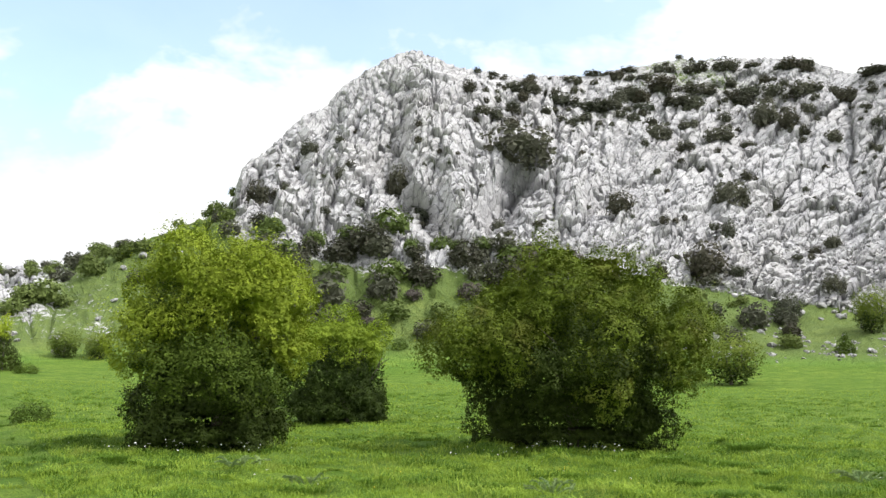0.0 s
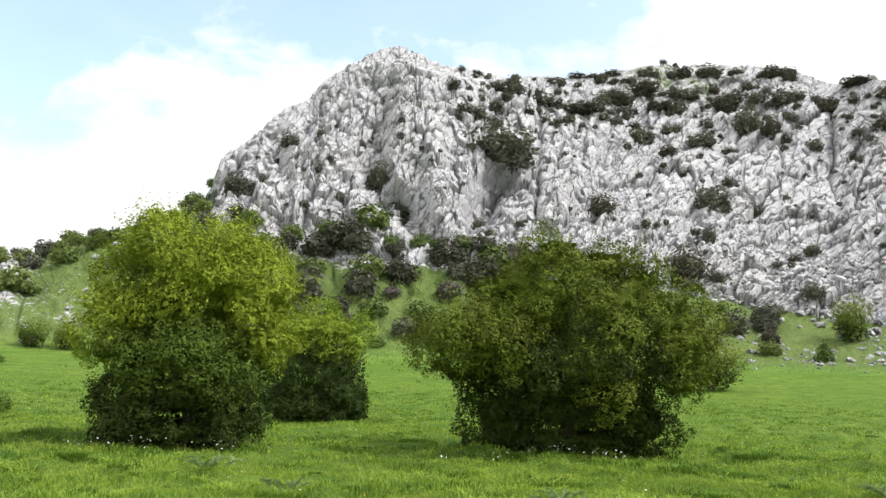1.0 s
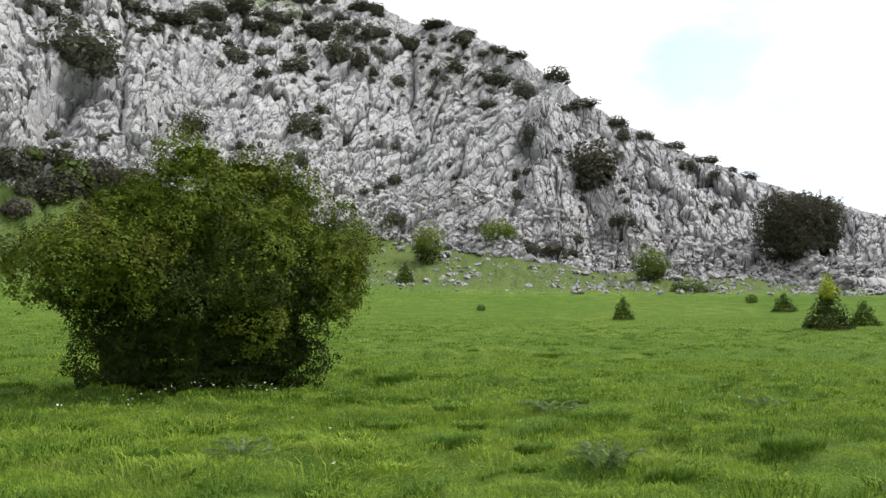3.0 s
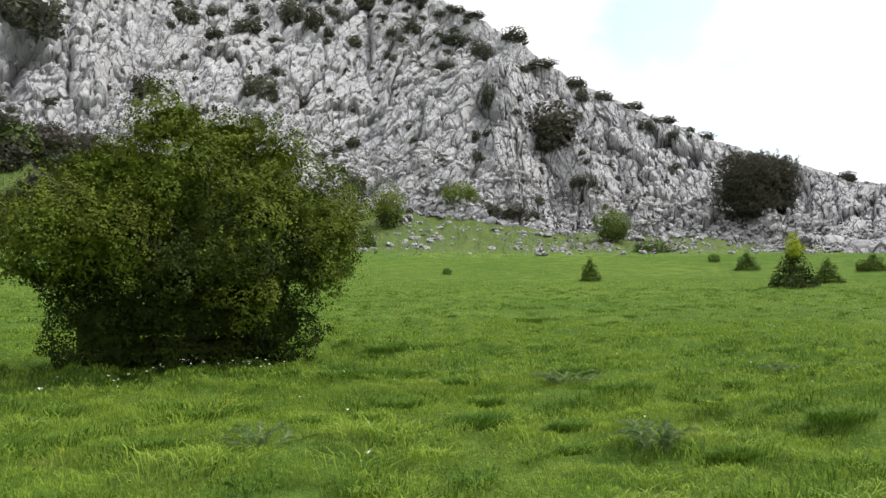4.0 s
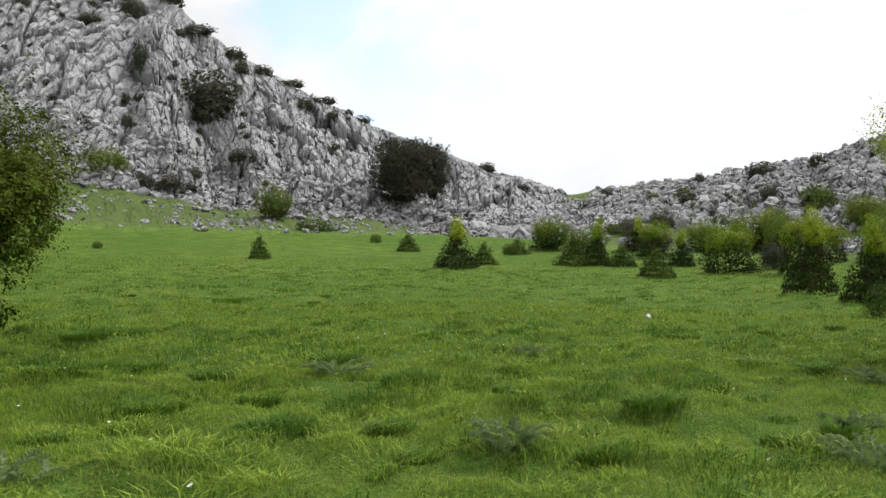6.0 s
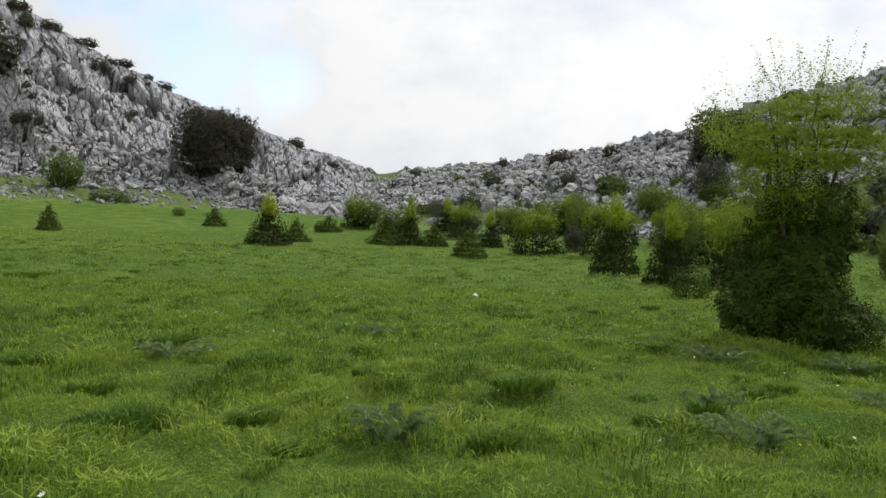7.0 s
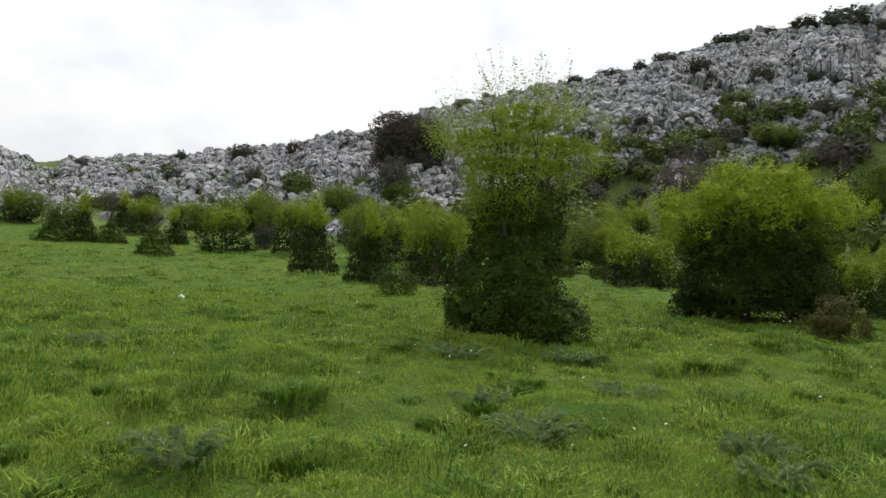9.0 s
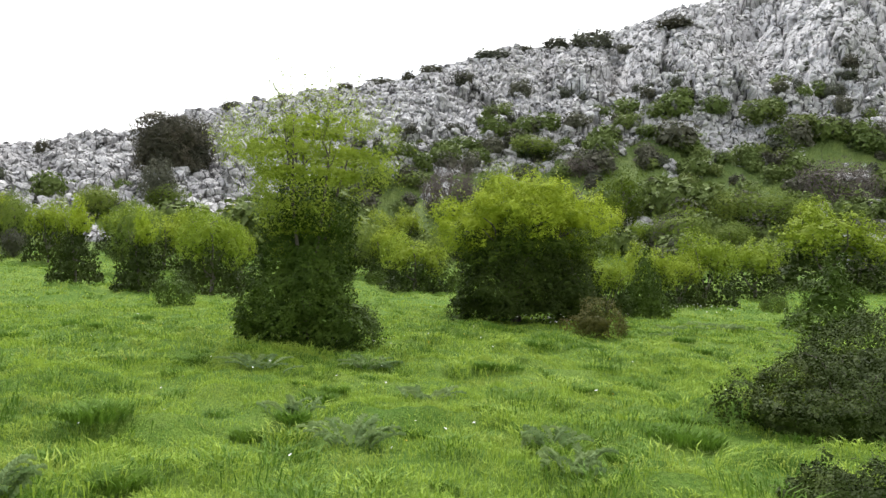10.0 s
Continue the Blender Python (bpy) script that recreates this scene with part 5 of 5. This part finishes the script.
def tuft(name, x, y, width, height, count, mat, label, category, seed):
    """A clump of rank grass."""
    rng = np.random.default_rng(seed)
    ang = rng.uniform(0, 2 * np.pi, count)
    rad = width * .5 * np.sqrt(rng.random(count))
    foot = np.stack([rad * np.cos(ang), rad * np.sin(ang) * .8, 0 * ang], -1)
    lean = ang + rng.normal(size=count) * .8
    out = np.stack([np.cos(lean), np.sin(lean), 0 * lean], -1)
    high = height * rng.uniform(.5, 1.1, (count, 1))
    side = np.stack([-np.sin(lean), np.cos(lean), 0 * lean], -1) * .008
    up = np.array([0, 0, 1.0])
    vs = np.stack([foot, foot + up * high * .55 + out * high * .15 + side, foot + up * high * .85 + out * high * .55, foot + up * high * .55 + out * high * .15 - side], 1).reshape(-1, 3)
    ob = tagged(new(name, mesh_from(name, vs, np.arange(len(vs)).reshape(-1, 4), mat)), label, category, "tufts in the meadow")
    ob.matrix_world = pose(*stand(x, y, .02))
    return ob


def frond_plant(x, y, width, height, fronds, seed, label="silvery grey-green thistle rosette in the grass"):
    """A rosette of arching feathered leaves."""
    rng = np.random.default_rng(seed)
    x, y = x + .055 * (-1.2 - x), y + .055 * (6 - y)
    ob = thing("thistle", label, "plant", "thistles in the meadow", stand(x, y, -.03))
    for k in range(fronds):
        a = 2 * math.pi * k / fronds + rng.uniform(-.3, .3)
        reach = width * .5 * rng.uniform(.6, 1.1)
        top = height * .95 * rng.uniform(.5, 1.1)
        steps = 21
        out, side = np.array([math.cos(a), math.sin(a), 0]), np.array([-math.sin(a), math.cos(a), 0])
        base = out * width * .2 * rng.random() + side * width * .2 * rng.normal()
        vs = []
        for j in range(steps):
            f = j / (steps - 1)
            p = base + out * reach * f + np.array([0, 0, top * (1.9 * f - 1.25 * f * f)])
            size = .055 * math.sin(math.pi * min(1, f * .88 + .12)) * (width / .9) ** .5 * (1 if j % 2 else .28)
            ahead = out * size * (.6 if j % 2 else 0)
            vs += [p + side * size + ahead + np.array([0, 0, rng.uniform(0, .025)]), p - np.array([0, 0, .008]), p - side * size + ahead + np.array([0, 0, rng.uniform(0, .025)])]
        part("leaf", mesh_from("leaf", np.array(vs), grid_faces(steps, 3), SILVER), ob)
    return ob


THISTLES = [(4.68, 9.8, .54, .3, 30), (8.2, 6.1, .6, .18, 18), (10.9, 6.3, .8, .17, 20), (6.0, 7.3, .65, .26, 24), (5.6, 5.6, .52, .22, 18), (10.5, 7.9, .8, .17, 20), (7.3, 7.7, .5, .2, 16),
            (4.8, 5.8, .5, .22, 18), (10.4, 12.8, .55, .18, 18), (6.8, 13.6, .75, .24, 18), (-3.2, 14.2, .7, .2, 14), (-1.9, 13.1, .55, .2, 14), (1.6, 11.9, .55, .2, 14)]
for k, row in enumerate(THISTLES):
    frond_plant(*row, 200 + k)
patch = np.random.default_rng(18)
for k in range(12):  # a patch of low thistles before the hedge
    frond_plant(18.3 + patch.normal() * 1.0, -4.2 + patch.normal() * 1.1, patch.uniform(.5, .8), .13, 14, 240 + k)
TUFTS_NEAR = [(4.1, 15.6, .57), (5.3, 16.4, .75), (5.6, 14.6, .62), (7.4, 14.2, .78), (4.0, 13.5, .57), (5.0, 13.1, .45), (4.0, 11.8, .71), (4.6, 11.0, .47), (2.8, 11.8, .4), (2.7, 15.0, .6), (8.8, 24.4, .59), (6.7, 19.0, .78),
              (7.8, 19.4, .68), (14.5, 24.4, 1.0), (6.8, 11.1, .36), (13.0, 14.7, .58), (11.0, 14.7, .71), (4.1, 10.3, .4), (6.8, 9.4, .71), (8.5, 12.1, .44), (6.6, 12.3, .74)]
TUFTS_END = [(4.7, 9.0, .44), (14.1, 11.7, .73), (11.7, 15.2, .74), (10.4, 10.3, .52), (8.2, 7.3, .47), (11.1, 8.8, .51), (8.4, 4.1, .38), (7.8, 5.1, .35), (10.1, 4.8, .37), (5.9, 5.1, .4), (6.4, 8.1, .38), (7.2, 5.7, .3),
             (5.4, 5.6, .58), (5.8, 4.2, .8), (4.9, 5.2, .4), (8.9, 3.7, .55), (9.7, 2.7, .71), (7.6, 3.0, .92)]
for k, (tx, ty, wide_) in enumerate(TUFTS_NEAR + TUFTS_END):
    tuft("grass_tuft", tx + .04 * (-1 - tx), ty + .04 * (6 - ty), wide_, .10 + .09 * min(1, wide_), int(300 + 520 * wide_ ** 2), HERB if k % 3 else RANK, "dark green mound of rank grass in the meadow", "grass tuft", 500 + k)
tufts = np.random.default_rng(17)
for k in range(70):
    az, r = tufts.uniform(-28, 134), 6.0 + 26 * tufts.random() ** 1.2
    tx, ty = polar(az, r)
    big = tufts.uniform(.3, .65)
    tuft("grass_tuft", float(tx), float(ty), big, tufts.uniform(.10, .17), 300, HERB if k % 2 else RANK, "dark tuft of rank grass in the meadow", "grass tuft", 300 + k)


def flowers(name, label, spots, mat, size, high, seed):
    """Flower heads on thin stalks: small discs of petals, tilted to the sky."""
    rng = np.random.default_rng(seed)
    vs, fs, base = [], [], 0
    for x, y in spots:
        z = float(meadow_z(np.array(x), np.array(y)))
        h = high * rng.uniform(.7, 1.3)
        top = np.array([x + rng.normal() * .02, y + rng.normal() * .02, z + h])
        tilt = np.array(Euler((rng.uniform(-.7, .7), rng.uniform(-.7, .7), rng.uniform(0, 6))).to_matrix())
        for q in range(6):
            a0, a1 = q * math.pi / 3, (q + .82) * math.pi / 3
            s = size * rng.uniform(.8, 1.2)
            pts = np.array([(0, 0, 0), (math.cos(a0) * s * .8, math.sin(a0) * s * .8, .15 * s), (math.cos((a0 + a1) / 2) * s, math.sin((a0 + a1) / 2) * s, .2 * s), (math.cos(a1) * s * .8, math.sin(a1) * s * .8, .15 * s)])
            vs.append(pts @ tilt.T + top)
            fs.append(np.arange(4)[None] + base)
            base += 4
    me = mesh_from(name, np.concatenate(vs), np.concatenate(fs), mat)
    tagged(new(name, me), label, "flowers", kind="stuff")


def cluster(rng, x, y, sx, sy, n):
    return [(x + rng.normal() * sx, y + rng.normal() * sy) for _ in range(n)]


fr = np.random.default_rng(23)
flowers("daisies", "white daisies at the foot of the bush", cluster(fr, -4.6, 16.6, .95, .4, 60), PETAL, .016, .2, 1)
flowers("daisies", "white daisies at the foot of the bush", cluster(fr, 2.2, 16.7, .9, .25, 60), PETAL, .016, .2, 2)
flowers("daisies", "white daisies under the slim tree", cluster(fr, 12.4, 6.0, .5, .4, 16), PETAL, .02, .2, 3)
flowers("daisies", "white daisies before the lime-green bush", cluster(fr, 18.0, .2, .5, .9, 34), PETAL, .022, .2, 4)
flowers("daisies", "white daisies before the hedge", cluster(fr, 26.0, -8.0, 1.0, 1.6, 60), PETAL, .026, .2, 5)
flowers("daisies", "white daisies strewn over the meadow", [tuple(float(c) for c in polar(fr.uniform(-28, 134), 5.5 + 30 * fr.random())) for _ in range(320)], PETAL, .013, .17, 6)
flowers("buttercups", "yellow buttercups strewn over the meadow", [tuple(float(c) for c in polar(fr.uniform(-28, 134), 5.5 + 22 * fr.random())) for _ in range(130)] + cluster(fr, 1.91, 14.0, .12, .08, 9), YELLOW, .011, .18, 7)
flowers("dandelion_clocks", "white dandelion seed heads in the grass", [(4.81, 7.81), (7.52, 10.4), (9.78, 15.2), (.2, 16.1), (2.7, 13.7), (7.3, 4.3), (1.9, 10.4)], PETAL, .020, .17, 8)

# kinds that stood by as patterns only
for ob in KINDS.values():
    for o in (*ob.children_recursive, ob):
        bpy.data.objects.remove(o)
# the pale stone out on the meadow
white = SHAPES[2].copy()
white.materials[0] = WHITE_STONE
ob = new("boulder", white)
ob.matrix_world = pose(*stand(18.31, 14.02, -.03), 12, 5, 40) @ Matrix.Diagonal((.14, .12, .13, 1))
tagged(ob, "small white stone lying in the meadow grass", "stone")
